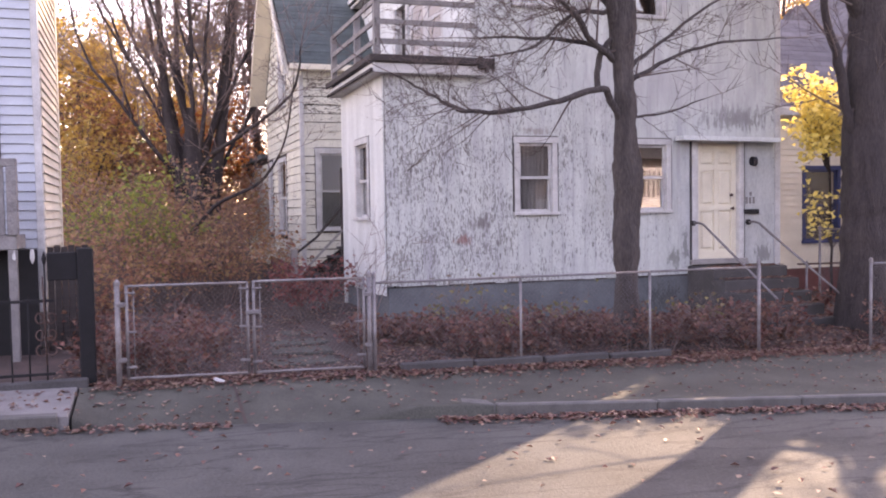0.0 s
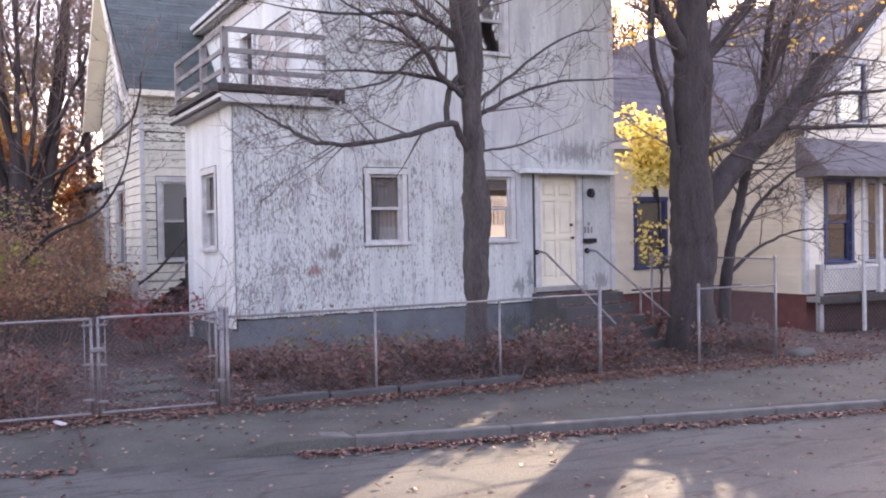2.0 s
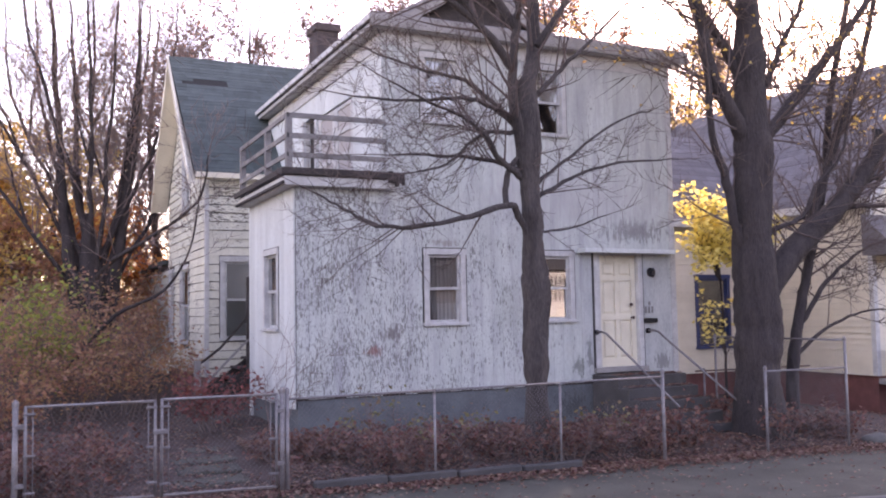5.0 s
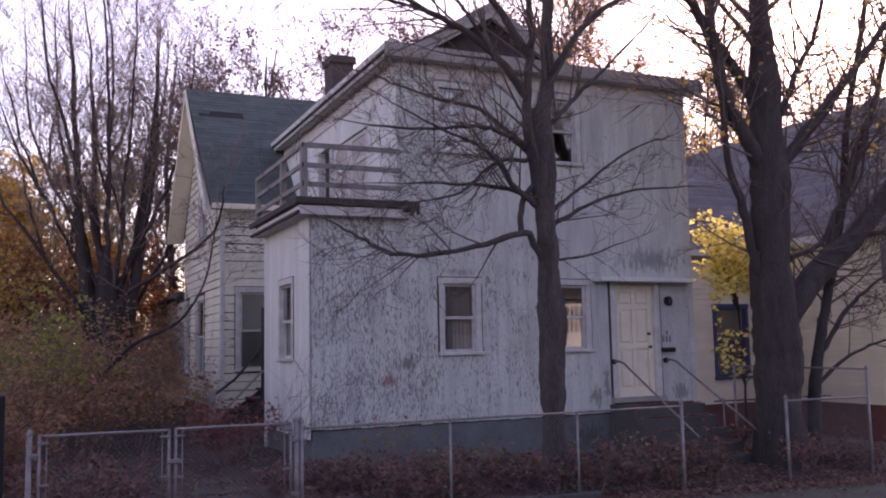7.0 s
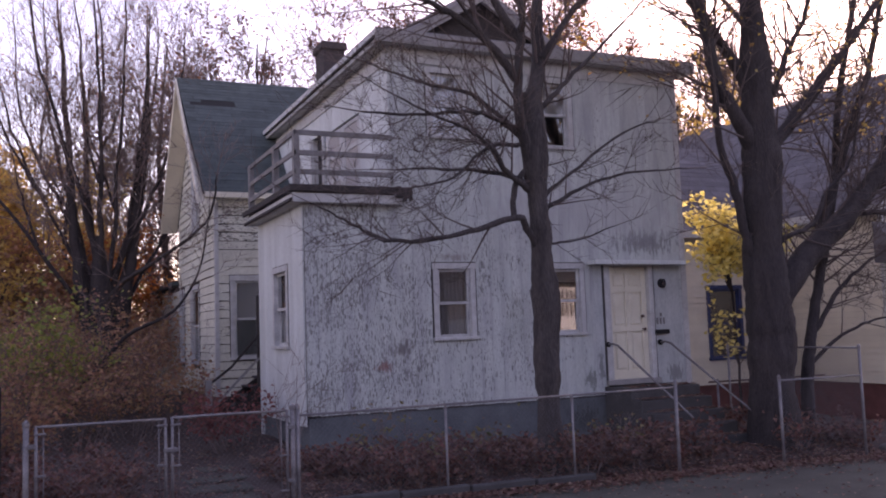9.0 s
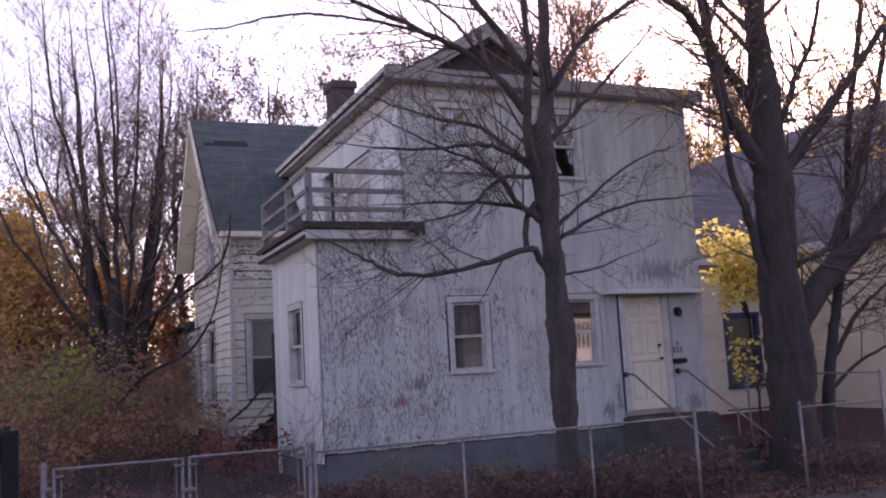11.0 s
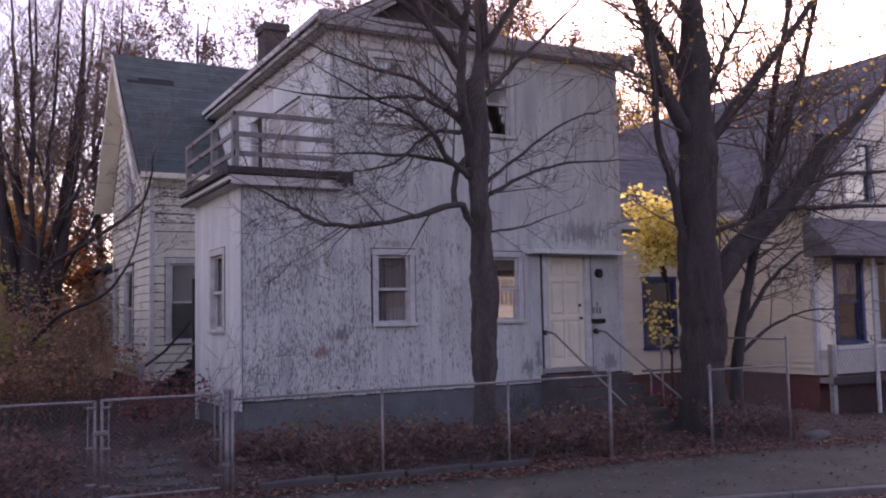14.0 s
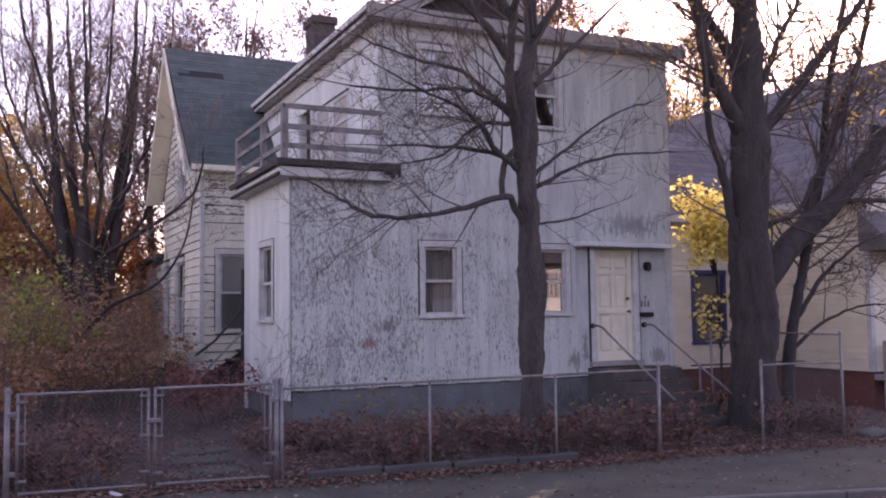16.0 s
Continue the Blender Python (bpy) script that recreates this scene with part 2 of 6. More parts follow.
M_CURTAIN = mat("net_curtain", (0.42, 0.39, 0.37), (0.33, 0.30, 0.29), rough=0.9, scale=2, fine=20, bump=0.2, stretch=(14, 14, 0.4))
# Near-black: shade inside openings put into colour; also the base under shingles.
M_DARK = mat("room_shade_roof_base", (0.02, 0.018, 0.018), rough=0.9)
M_LITTER = leaf_mat("fallen_leaves", [(0.15, 0.058, 0.046), (0.22, 0.10, 0.07), (0.10, 0.040, 0.036), (0.34, 0.23, 0.17), (0.15, 0.062, 0.052), (0.10, 0.042, 0.040), (0.25, 0.16, 0.11)], 0.15)
M_RUSSET = leaf_mat("russet_leaves", [(0.17, 0.055, 0.052), (0.25, 0.095, 0.07), (0.09, 0.042, 0.036), (0.20, 0.085, 0.06), (0.27, 0.14, 0.10), (0.08, 0.035, 0.032), (0.16, 0.07, 0.055)], 0.3)
M_BROWN = leaf_mat("brown_leaves", [(0.36, 0.16, 0.10), (0.43, 0.22, 0.12), (0.25, 0.115, 0.085), (0.37, 0.23, 0.10)], 0.5)
M_DULL = leaf_mat("dull_brown_leaves", [(0.46, 0.21, 0.15), (0.56, 0.32, 0.19), (0.33, 0.15, 0.12), (0.52, 0.32, 0.17), (0.38, 0.25, 0.13)], 0.55)
M_YELLOW = leaf_mat("yellow_leaves", [(0.80, 0.66, 0.20), (0.86, 0.74, 0.30), (0.72, 0.58, 0.16)], 0.7)
M_GOLD = leaf_mat("gold_brown_leaves", [(0.58, 0.36, 0.10), (0.68, 0.46, 0.13), (0.42, 0.23, 0.08), (0.60, 0.46, 0.16)], 0.65)
M_ORANGE = leaf_mat("orange_leaves", [(0.45, 0.15, 0.04), (0.38, 0.10, 0.03), (0.50, 0.22, 0.06)], 0.5)
M_WEED = leaf_mat("fading_weeds", [(0.17, 0.17, 0.07), (0.25, 0.20, 0.08), (0.20, 0.11, 0.07), (0.12, 0.14, 0.06)], 0.35)
M_RED = leaf_mat("dusty_red_leaves", [(0.27, 0.075, 0.075), (0.34, 0.12, 0.10), (0.18, 0.055, 0.058)], 0.4)
M_GREEN = leaf_mat("late_green_leaves", [(0.25, 0.32, 0.08), (0.42, 0.42, 0.10), (0.18, 0.22, 0.07)], 0.55)


def seams(m, scale, width, colour):
    """Dark wandering cracks in a paved surface."""
    n, l = m.node_tree.nodes, m.node_tree.links
    b = n["Principled BSDF"]
    old = b.inputs["Base Color"].links[0].from_socket
    geo, mp, no = n.new("ShaderNodeNewGeometry"), n.new("ShaderNodeMapping"), n.new("ShaderNodeTexNoise")
    mp.inputs["Scale"].default_value, mp.inputs["Rotation"].default_value = scale, (0, 0, radians(9))
    l.new(geo.outputs["Position"], mp.inputs["Vector"])
    l.new(mp.outputs[0], no.inputs["Vector"])
    no.inputs["Scale"].default_value, no.inputs["Detail"].default_value = 1.0, 7
    off, size, cut, mix = n.new("ShaderNodeMath"), n.new("ShaderNodeMath"), n.new("ShaderNodeMapRange"), n.new("ShaderNodeMixRGB")
    off.operation, size.operation = "SUBTRACT", "ABSOLUTE"
    off.inputs[1].default_value = 0.5
    l.new(no.outputs["Fac"], off.inputs[0])
    l.new(off.outputs[0], size.inputs[0])
    cut.inputs["From Min"].default_value, cut.inputs["From Max"].default_value = 0.0, width
    cut.inputs["To Min"].default_value, cut.inputs["To Max"].default_value = 0.85, 0.0
    l.new(size.outputs[0], cut.inputs["Value"])
    l.new(cut.outputs[0], mix.inputs["Fac"])
    l.new(old, mix.inputs["Color1"])
    mix.inputs["Color2"].default_value = (*colour, 1)
    l.new(mix.outputs[0], b.inputs["Base Color"])


def blotch(m, centre, size, colour, strength):
    """A mottled patch of another colour, of its own shape, round a place on a wall."""
    n, l = m.node_tree.nodes, m.node_tree.links
    b = n["Principled BSDF"]
    old = b.inputs["Base Color"].links[0].from_socket
    geo, sh, sc, ln, no = n.new("ShaderNodeNewGeometry"), n.new("ShaderNodeVectorMath"), n.new("ShaderNodeVectorMath"), n.new("ShaderNodeVectorMath"), n.new("ShaderNodeTexNoise")
    sh.operation, sc.operation, ln.operation = "SUBTRACT", "DIVIDE", "LENGTH"
    sh.inputs[1].default_value, sc.inputs[1].default_value = centre, size
    l.new(geo.outputs["Position"], sh.inputs[0])
    l.new(sh.outputs[0], sc.inputs[0])
    l.new(sc.outputs[0], ln.inputs[0])
    mp = n.new("ShaderNodeMapping")
    mp.inputs["Scale"].default_value = (3.2, 3.2, 1.0)
    l.new(geo.outputs["Position"], mp.inputs["Vector"])
    l.new(mp.outputs[0], no.inputs["Vector"])
    no.inputs["Scale"].default_value, no.inputs["Detail"].default_value, no.inputs["Roughness"].default_value = 6.0, 6, 0.7
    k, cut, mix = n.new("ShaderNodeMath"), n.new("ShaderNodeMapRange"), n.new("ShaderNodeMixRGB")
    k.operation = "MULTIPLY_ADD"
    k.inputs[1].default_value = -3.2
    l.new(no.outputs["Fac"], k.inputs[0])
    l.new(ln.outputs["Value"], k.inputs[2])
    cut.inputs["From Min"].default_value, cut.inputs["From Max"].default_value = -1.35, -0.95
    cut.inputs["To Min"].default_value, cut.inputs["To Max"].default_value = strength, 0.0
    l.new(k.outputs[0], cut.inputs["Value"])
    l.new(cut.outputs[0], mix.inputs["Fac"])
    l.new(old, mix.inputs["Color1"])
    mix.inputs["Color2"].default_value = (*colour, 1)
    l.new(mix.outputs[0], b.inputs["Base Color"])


# Mildew above the door hood.
blotch(M_BOARD, (10.3, 13.6, 3.02), (1.3, 2, 0.34), (0.17, 0.16, 0.16), 0.75)
blotch(M_BOARD, (9.0, 13.6, 3.6), (3.2, 2, 0.9), (0.40, 0.39, 0.40), 0.5)
# Rust-red mark on the old end of the front wall.
blotch(M_BOARD, (5.05, 13.6, 0.98), (0.22, 2, 0.12), (0.25, 0.09, 0.08), 0.7)
blotch(M_BOARD, (5.40, 13.6, 1.25), (0.34, 2, 0.22), (0.14, 0.12, 0.12), 0.8)
blotch(M_BOARD, (5.75, 13.6, 3.05), (0.35, 2, 0.2), (0.22, 0.20, 0.20), 0.6)
# Grey mottled band along the top of the upper front wall.
blotch(M_BOARD, (8.2, 13.6, 6.1), (3.0, 2, 0.3), (0.30, 0.29, 0.29), 0.5)
# Mould on the lowest boards near the steps.
blotch(M_BOARD, (9.0, 13.6, 0.55), (0.22, 2, 0.3), (0.13, 0.14, 0.13), 0.75)
# Rust above the left front window.
blotch(M_BOARD, (6.35, 13.6, 2.75), (0.45, 2, 0.10), (0.22, 0.17, 0.16), 0.6)
blotch(M_BOARD, (7.6, 13.6, 1.6), (0.5, 2, 0.9), (0.34, 0.36, 0.33), 0.45)
# Mould low on the panels beside the door.
blotch(M_PANEL, (9.2, 13.6, 0.75), (0.12, 2, 0.45), (0.13, 0.14, 0.14), 0.7)
blotch(M_PANEL, (10.85, 13.6, 0.6), (0.3, 2, 0.3), (0.16, 0.16, 0.16), 0.7)
# Darker mottled patch on the foundation, left of the steps.
blotch(M_FOUND, (8.8, 13.6, -0.15), (0.7, 2, 0.45), (0.045, 0.05, 0.045), 0.7)
# Moss along the foot of the foundation.
blotch(M_FOUND, (5.4, 13.6, -0.35), (1.6, 2, 0.25), (0.06, 0.065, 0.05), 0.6)
seams(M_ASPHALT, (0.5, 2.4, 1), 0.022, (0.024, 0.022, 0.022))
seams(M_WALKWAY, (0.5, 0.8, 1), 0.005, (0.05, 0.045, 0.04))


# ---- building helpers ----
def mesh_of(name, bm, material):
    me = bpy.data.meshes.new(name)
    bm.normal_update()
    bm.to_mesh(me)
    bm.free()
    me.materials.append(material)
    return me


def part(name, bm, material, parent=None, label="", smooth=False):
    ob = new(name, mesh_of(name, bm, material))
    if smooth:
        for p in ob.data.polygons:
            p.use_smooth = True
    if parent:
        ob.parent = parent
    if label:
        ob["label"] = label
    return ob


def thing(name, label, category, group="", kind=""):
    return tagged(new(name), label, category, group, kind)


def box(bm, a, b, m=None, bevel=0.0):
    """A block from corner a to corner b."""
    x0, y0, z0 = a
    x1, y1, z1 = b
    vs = [bm.verts.new(v) for v in ((x0, y0, z0), (x1, y0, z0), (x1, y1, z0), (x0, y1, z0), (x0, y0, z1), (x1, y0, z1), (x1, y1, z1), (x0, y1, z1))]
    fs = [bm.faces.new([vs[i] for i in f]) for f in ((3, 2, 1, 0), (4, 5, 6, 7), (0, 1, 5, 4), (1, 2, 6, 5), (2, 3, 7, 6), (3, 0, 4, 7))]
    if bevel:
        es = list({e for f in fs for e in f.edges})
        r = bmesh.ops.bevel(bm, geom=es, offset=bevel, segments=1, affect="EDGES", profile=0.5)
        vs = list({v for f in r["faces"] for v in f.verts} | {v for v in vs if v.is_valid})
    if m is not None:
        for v in vs:
            v.co = m @ v.co
    return vs


def block(a, b, m=None, bevel=0.0):
    bm = bmesh.new()
    box(bm, a, b, m, bevel)
    return bm


def prism(profile, depth_a, depth_b, axis="y"):
    """A closed outline in the (x, z) or (y, z) plane, drawn out along the other axis."""
    bm = bmesh.new()
    put = (lambda p, d: (p[0], d, p[1])) if axis == "y" else (lambda p, d: (d, p[0], p[1]))
    a = [bm.verts.new(put(p, depth_a)) for p in profile]
    b = [bm.verts.new(put(p, depth_b)) for p in profile]
    n = len(a)
    bm.faces.new(a)
    bm.faces.new(list(reversed(b)))
    for i in range(n):
        bm.faces.new((a[i], b[i], b[(i + 1) % n], a[(i + 1) % n]))
    bmesh.ops.recalc_face_normals(bm, faces=bm.faces)
    return bm


def tube(bm, pts, radii, sides=6, cap=True):
    """A round bar along points, with a radius at each."""
    rings, last = [], None
    for i, p in enumerate(pts):
        p = Vector(p)
        a, b = Vector(pts[max(i - 1, 0)]), Vector(pts[min(i + 1, len(pts) - 1)])
        d = (b - a).normalized() if (b - a).length > 1e-6 else Vector((0, 0, 1))
        u = d.orthogonal().normalized() if last is None else (last - d * last.dot(d)).normalized()
        last, w = u, d.cross(u)
        r = radii[i] if isinstance(radii, (list, tuple)) else radii
        rings.append([bm.verts.new(p + (u * math.cos(k * math.tau / sides) + w * math.sin(k * math.tau / sides)) * r) for k in range(sides)])
    for a, b in zip(rings, rings[1:]):
        for k in range(sides):
            bm.faces.new((a[k], a[(k + 1) % sides], b[(k + 1) % sides], b[k]))
    if cap:
        bm.faces.new(list(reversed(rings[0])))
        bm.faces.new(rings[-1])


def rod(pts, radii, sides=8):
    bm = bmesh.new()
    tube(bm, pts, radii, sides)
    return bm


# ---- ground ----
def fall(x):
    """Height of the pavement, which falls to the right along the street."""
    x = max(-30.0, min(30.0, x))
    return -0.38 - 0.022 * x - 0.012 * max(0.0, x - 10)


def kerb_y(x):
    return 8.85 - 0.17 * max(-1.5, min(16.0, x))


def rise(x, y):
    """Height of the ground anywhere."""
    if y >= 10.3:
        bank = 0.10 * min(1.0, max(0.0, (y - 10.3) / 0.6)) if 2.8 < x < 16 else 0.0
        return fall(x) + bank + 0.02 * min(y - 10.3, 12.0)
    edge = kerb_y(x)
    if y >= edge:
        return fall(x) - 0.015 * (10.3 - y)
    return fall(x) - 0.14 + 0.05 * min(1.0, (edge - y) / 4.0)


def sheet(xs, ys, height, bm=None):
    bm = bm or bmesh.new()
    grid = [[bm.verts.new((x, y(x) if callable(y) else y, height(x, y(x) if callable(y) else y))) for x in xs] for y in ys]
    for a, b in zip(grid, grid[1:]):
        for i in range(len(xs) - 1):
            bm.faces.new((a[i], a[i + 1], b[i + 1], b[i]))
    return bm


def steps(a, b, n):
    return [a + (b - a) * i / n for i in range(n + 1)]


def rough_ground(x, y):
    low = 0.30 if y < 10.2 else 0.0
    return rise(x, y) - low + 0.05 * noise.noise((x * 0.9, y * 0.9, 0)) * (1 if y > 10.6 else 0)


xs = [-600, -200, -80, -40] + steps(-20, 30, 100) + [45, 90, 220, 600]
ground = part("ground", sheet(xs, [-600, -200, -60, -30, -12, 0, 8] + steps(10.18, 32, 50) + [40, 60, 120, 300, 700], rough_ground), M_SOIL, smooth=True)
tagged(ground, "brown soil with leaf mould reaching away", "ground", kind="structure")


def road_z(x, y):
    return rise(x, min(y, kerb_y(x) - 0.01)) + 0.008 * noise.noise((x * 0.7, y * 0.7, 3))


xs = [-200, -60, -30] + steps(-14, 24, 76) + [40, 80, 200]
road = part("road", sheet(xs, [-9, -4, 0, 2, 3] + steps(4, 6.4, 8) + [lambda x: kerb_y(x) - 0.25 if kerb_y(x) > 6.8 else 6.6, lambda x: kerb_y(x)], road_z), M_ASPHALT, smooth=True)
tagged(road, "worn grey asphalt road with cracks and leaves", "road", kind="structure")


def walk_z(x, y):
    edge = kerb_y(x)
    z = fall(x) - 0.015 * (10.3 - y)
    if -0.55 < x < 2.7:
        z -= 0.145 * max(0.0, 1 - (y - edge) / 1.0) * min(1.0, (x + 0.55) / 0.25, (2.75 - x) / 0.7)
    if y < edge:
        return z - 0.3
    return z + 0.006 * noise.noise((x * 1.3, y * 1.3, 7))


pav = part("pavement", sheet(steps(-0.5, 30, 122), [lambda x: kerb_y(x) - 0.002, lambda x: kerb_y(x) + 0.004] + [lambda x, f=k / 10: kerb_y(x) + f * (10.3 - kerb_y(x)) for k in range(1, 11)], walk_z), M_WALKWAY, smooth=True)
tagged(pav, "grey asphalt pavement strewn with brown leaves", "pavement", kind="structure")
slabs = thing("pavement", "pale concrete paving slabs beside the driveway", "pavement", kind="structure")
for i in range(6):
    x1 = -0.53 - 1.25 * i
    x0 = x1 - 1.23
    bm = bmesh.new()
    vs = box(bm, (x0, 0, -0.25), (x1, 1, 0.012), None, 0.01)
    for v in vs:
        y = kerb_y(v.co.x) + 0.01 + v.co.y * (10.27 - kerb_y(v.co.x))
        v.co = Vector((v.co.x, y, walk_z(v.co.x, y) + v.co.z))
    part("paving_slab", bm, M_CONC, slabs)
kerb = thing("kerb", "granite kerb stones with leaves in the gutter", "kerb", kind="structure")
x = 2.86
random.seed(4)
while x < 26:
    n = min(random.uniform(1.5, 2.2), 26 - x) if x > 3.4 else 0.62
    bm = bmesh.new()
    drop = 0.03 if x < 3.0 else 0.0
    vs = box(bm, (0, 0, -0.3), (n - 0.015, 0.26 if drop else 0.115, 0.014), None, 0.014)
    for v in vs:
        wx = x + v.co.x
        sink = drop * (1 - v.co.x / n)
        v.co = Vector((wx, kerb_y(wx) - 0.02 + v.co.y + (0.46 * (1 - v.co.x / n) if drop else 0), walk_z(max(wx, 2.75), kerb_y(wx) + 0.01) + v.co.z - sink))
    part("kerb_stone", bm, M_STONE, kerb)
    x += n
x = -0.62
for i in range(5):
    bm = bmesh.new()
    for v in box(bm, (0, 0, -0.3), (1.5, 0.15, 0.014), None, 0.014):
        wx = x - v.co.x
        v.co = Vector((wx, kerb_y(wx) - 0.03 + v.co.y, walk_z(wx, kerb_y(wx) + 0.01) + v.co.z))
    bmesh.ops.recalc_face_normals(bm, faces=bm.faces)
    part("kerb_stone", bm, M_STONE, kerb)
    x -= 1.515


# ---- walls, boards and windows ----
def facing(x, y, turn):
    return pose(x, y, 0, 0, 0, turn)


def spans(u0, u1, z0, z1, holes):
    """Rectangles that fill a wall round its openings."""
    cuts = sorted({u0, u1, *[h[0] for h in holes], *[h[1] for h in holes]})
    for a, b in zip(cuts, cuts[1:]):
        inside = sorted((h[2], h[3]) for h in holes if h[0] < (a + b) / 2 < h[1])
        z = z0
        for lo, hi in inside:
            if lo > z:
                yield a, b, z, lo
            z = hi
        if z < z1:
            yield a, b, z, z1


def backing(name, parent, m, u0, u1, z0, z1, holes, material, thick=0.14, label=""):
    bm = bmesh.new()
    for a, b, c, d in spans(u0, u1, z0, z1, holes):
        box(bm, (a, 0, c), (b, thick, d), m)
    return part(name, bm, material, parent, label)


def upright_boards(wall, m, u0, u1, z0, z1, width, holes, material, seed, thick=0.022):
    random.seed(seed)
    n = round((u1 - u0) / width)
    width = (u1 - u0) / n
    for i in range(n):
        a, b = u0 + i * width, u0 + (i + 1) * width
        proud = random.uniform(0, 0.004)
        out = [(a, b, z0 + random.uniform(-0.012, 0.012), z1)]
        for h in holes:
            nxt = []
            for p, q, lo, hi in out:
                if h[1] <= p + 0.01 or h[0] >= q - 0.01 or h[3] <= lo or h[2] >= hi:
                    nxt.append((p, q, lo, hi))
                    continue
                if h[2] > lo + 0.02:
                    nxt.append((p, q, lo, h[2]))
                if h[3] < hi - 0.02:
                    nxt.append((p, q, h[3], hi))
                if h[0] > p + 0.015:
                    nxt.append((p, h[0], max(lo, h[2]), min(hi, h[3])))
                if h[1] < q - 0.015:
                    nxt.append((h[1], q, max(lo, h[2]), min(hi, h[3])))
            out = nxt
        for p, q, lo, hi in out:
            part("board", block((p + 0.002, -thick - proud, lo), (q - 0.002, -0.001, hi), m), material, wall)


def lapped_boards(wall, m, u0, u1, z0, z1, lap, holes, material, seed, top=None, joined=False, gap=0.0, slot=0.009):
    """Clapboards: each tilts out at its lower edge. top(u) cuts a gable."""
    random.seed(seed)
    n = int((z1 - z0) / lap)
    one = bmesh.new() if joined else None
    for i in range(n):
        lo, hi = z0 + i * lap, z0 + (i + 1) * lap - slot
        left, right = u0, u1
        if top:
            while left < right and top(left) < hi:
                left += 0.03
            while right > left and top(right) < hi:
                right -= 0.03
            if right - left < 0.1:
                break
        runs = [(left, right)]
        for h in holes:
            if h[2] < hi - 0.02 and h[3] > lo + 0.02:
                runs = [r for p, q in runs for r in (((p, min(q, h[0])), (max(p, h[1]), q)) if p < h[1] and q > h[0] else ((p, q),))]
        for p, q in runs:
            if q - p < 0.02:
                continue
            bm = one if joined else bmesh.new()
            sag = random.uniform(-gap, gap)
            for v in box(bm, (p, -0.03, lo), (q, -0.002, hi)):
                if v.co.z > (lo + hi) / 2 and v.co.y < -0.01:
                    v.co.y = -0.008
                elif v.co.y < -0.01:
                    v.co.z += sag * (1 if v.co.x < (p + q) / 2 else -0.4)
                v.co = m @ v.co
            if not joined:
                part("clapboard", bm, material, wall)
    if joined:
        part("siding", one, material, wall)["kind"] = "stuff"


def window(parent, m, u0, u1, z0, z1, casing=0.09, trim=None, sash=None, curtain="net", label="", blind=0.0, proud=0.05, glass=None):
    """A sash window: casing, sill, two sashes with their panes, and what hangs behind."""
    trim, sash = trim or M_TRIM, sash or M_TRIM
    bm = bmesh.new()
    box(bm, (u0, -proud, z0), (u0 + casing, 0.10, z1 - casing), m, 0.004)
    box(bm, (u1 - casing, -proud, z0), (u1, 0.10, z1 - casing), m, 0.004)
    box(bm, (u0 - 0.015, -proud - 0.01, z1 - casing), (u1 + 0.015, 0.10, z1 + 0.012), m, 0.004)
    win = part("window", bm, trim, parent, label)
    if trim is M_TRIM:
        bm = bmesh.new()
        box(bm, (u0 - 0.017, -0.034, z0 + 0.01), (u0 - 0.001, 0.02, z1 + 0.03), m)
        box(bm, (u1 + 0.001, -0.034, z0 + 0.01), (u1 + 0.017, 0.02, z1 + 0.03), m)
        box(bm, (u0 - 0.001, -0.034, z1 + 0.0125), (u1 + 0.001, 0.02, z1 + 0.03), m)
        part("open_joint", bm, M_DARKWOOD, win, "dark open joint round the casing")
    part("sill", block((u0 - 0.02, -proud - 0.035, z0 - 0.05), (u1 + 0.02, 0.10, z0 + 0.004), m, 0.006), trim, win)
    a, b, lo, hi = u0 + casing + 0.004, u1 - casing - 0.004, z0 + 0.004, z1 - casing - 0.004
    mid = (lo + hi) / 2
    for y, p, q in ((0.01, mid - 0.02, hi), (0.045, lo, mid + 0.02)):
        y = 0.01 if p > lo else 0.05
        bm = bmesh.new()
        for c, d in (((a, y, p), (a + 0.045, y + 0.03, q)), ((b - 0.045, y, p), (b, y + 0.03, q)), ((a + 0.045, y, p), (b - 0.045, y + 0.03, p + 0.045)), ((a + 0.045, y, q - 0.04), (b - 0.045, y + 0.03, q))):
            box(bm, c, d, m)
        part("sash", bm, sash, win)
        pane = part("pane", block((a + 0.046, y + 0.012, p + 0.046), (b - 0.046, y + 0.016, q - 0.041), m), glass or M_PANE, win)
        pane.visible_shadow = False
    if curtain == "net":
        bm = bmesh.new()
        n = 24
        cols = [(a + (b - a) * i / n, 0.115 + 0.014 * math.sin(i * 2.1) + 0.006 * math.sin(i * 5.3)) for i in range(n + 1)]
        lower = [bm.verts.new(m @ Vector((u, y, lo))) for u, y in cols]
        upper = [bm.verts.new(m @ Vector((u, y, hi))) for u, y in cols]
        for i in range(n):
            bm.faces.new((lower[i], lower[i + 1], upper[i + 1], upper[i]))
        part("curtain", bm, M_CURTAIN, win)
    if blind:
        part("blind", block((a, 0.084, hi - blind * (hi - lo)), (b, 0.088, hi), m), M_CURTAIN, win)
    # Dark sheet stands in for the shade of the room behind.
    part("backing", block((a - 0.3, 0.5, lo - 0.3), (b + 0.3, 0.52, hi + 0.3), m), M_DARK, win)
    return win


M_PANE = bpy.data.materials.new("clear_pane")
M_PANE.use_nodes = True
pb = M_PANE.node_tree.nodes["Principled BSDF"]
pb.inputs["Roughness"].default_value, pb.inputs["Transmission Weight"].default_value, pb.inputs["IOR"].default_value = 0.02, 1.0, 2.0
pb.inputs["Base Color"].default_value = (0.86, 0.88, 0.90, 1)

M_STORM = M_PANE.copy()
M_STORM.name = "storm_glass"
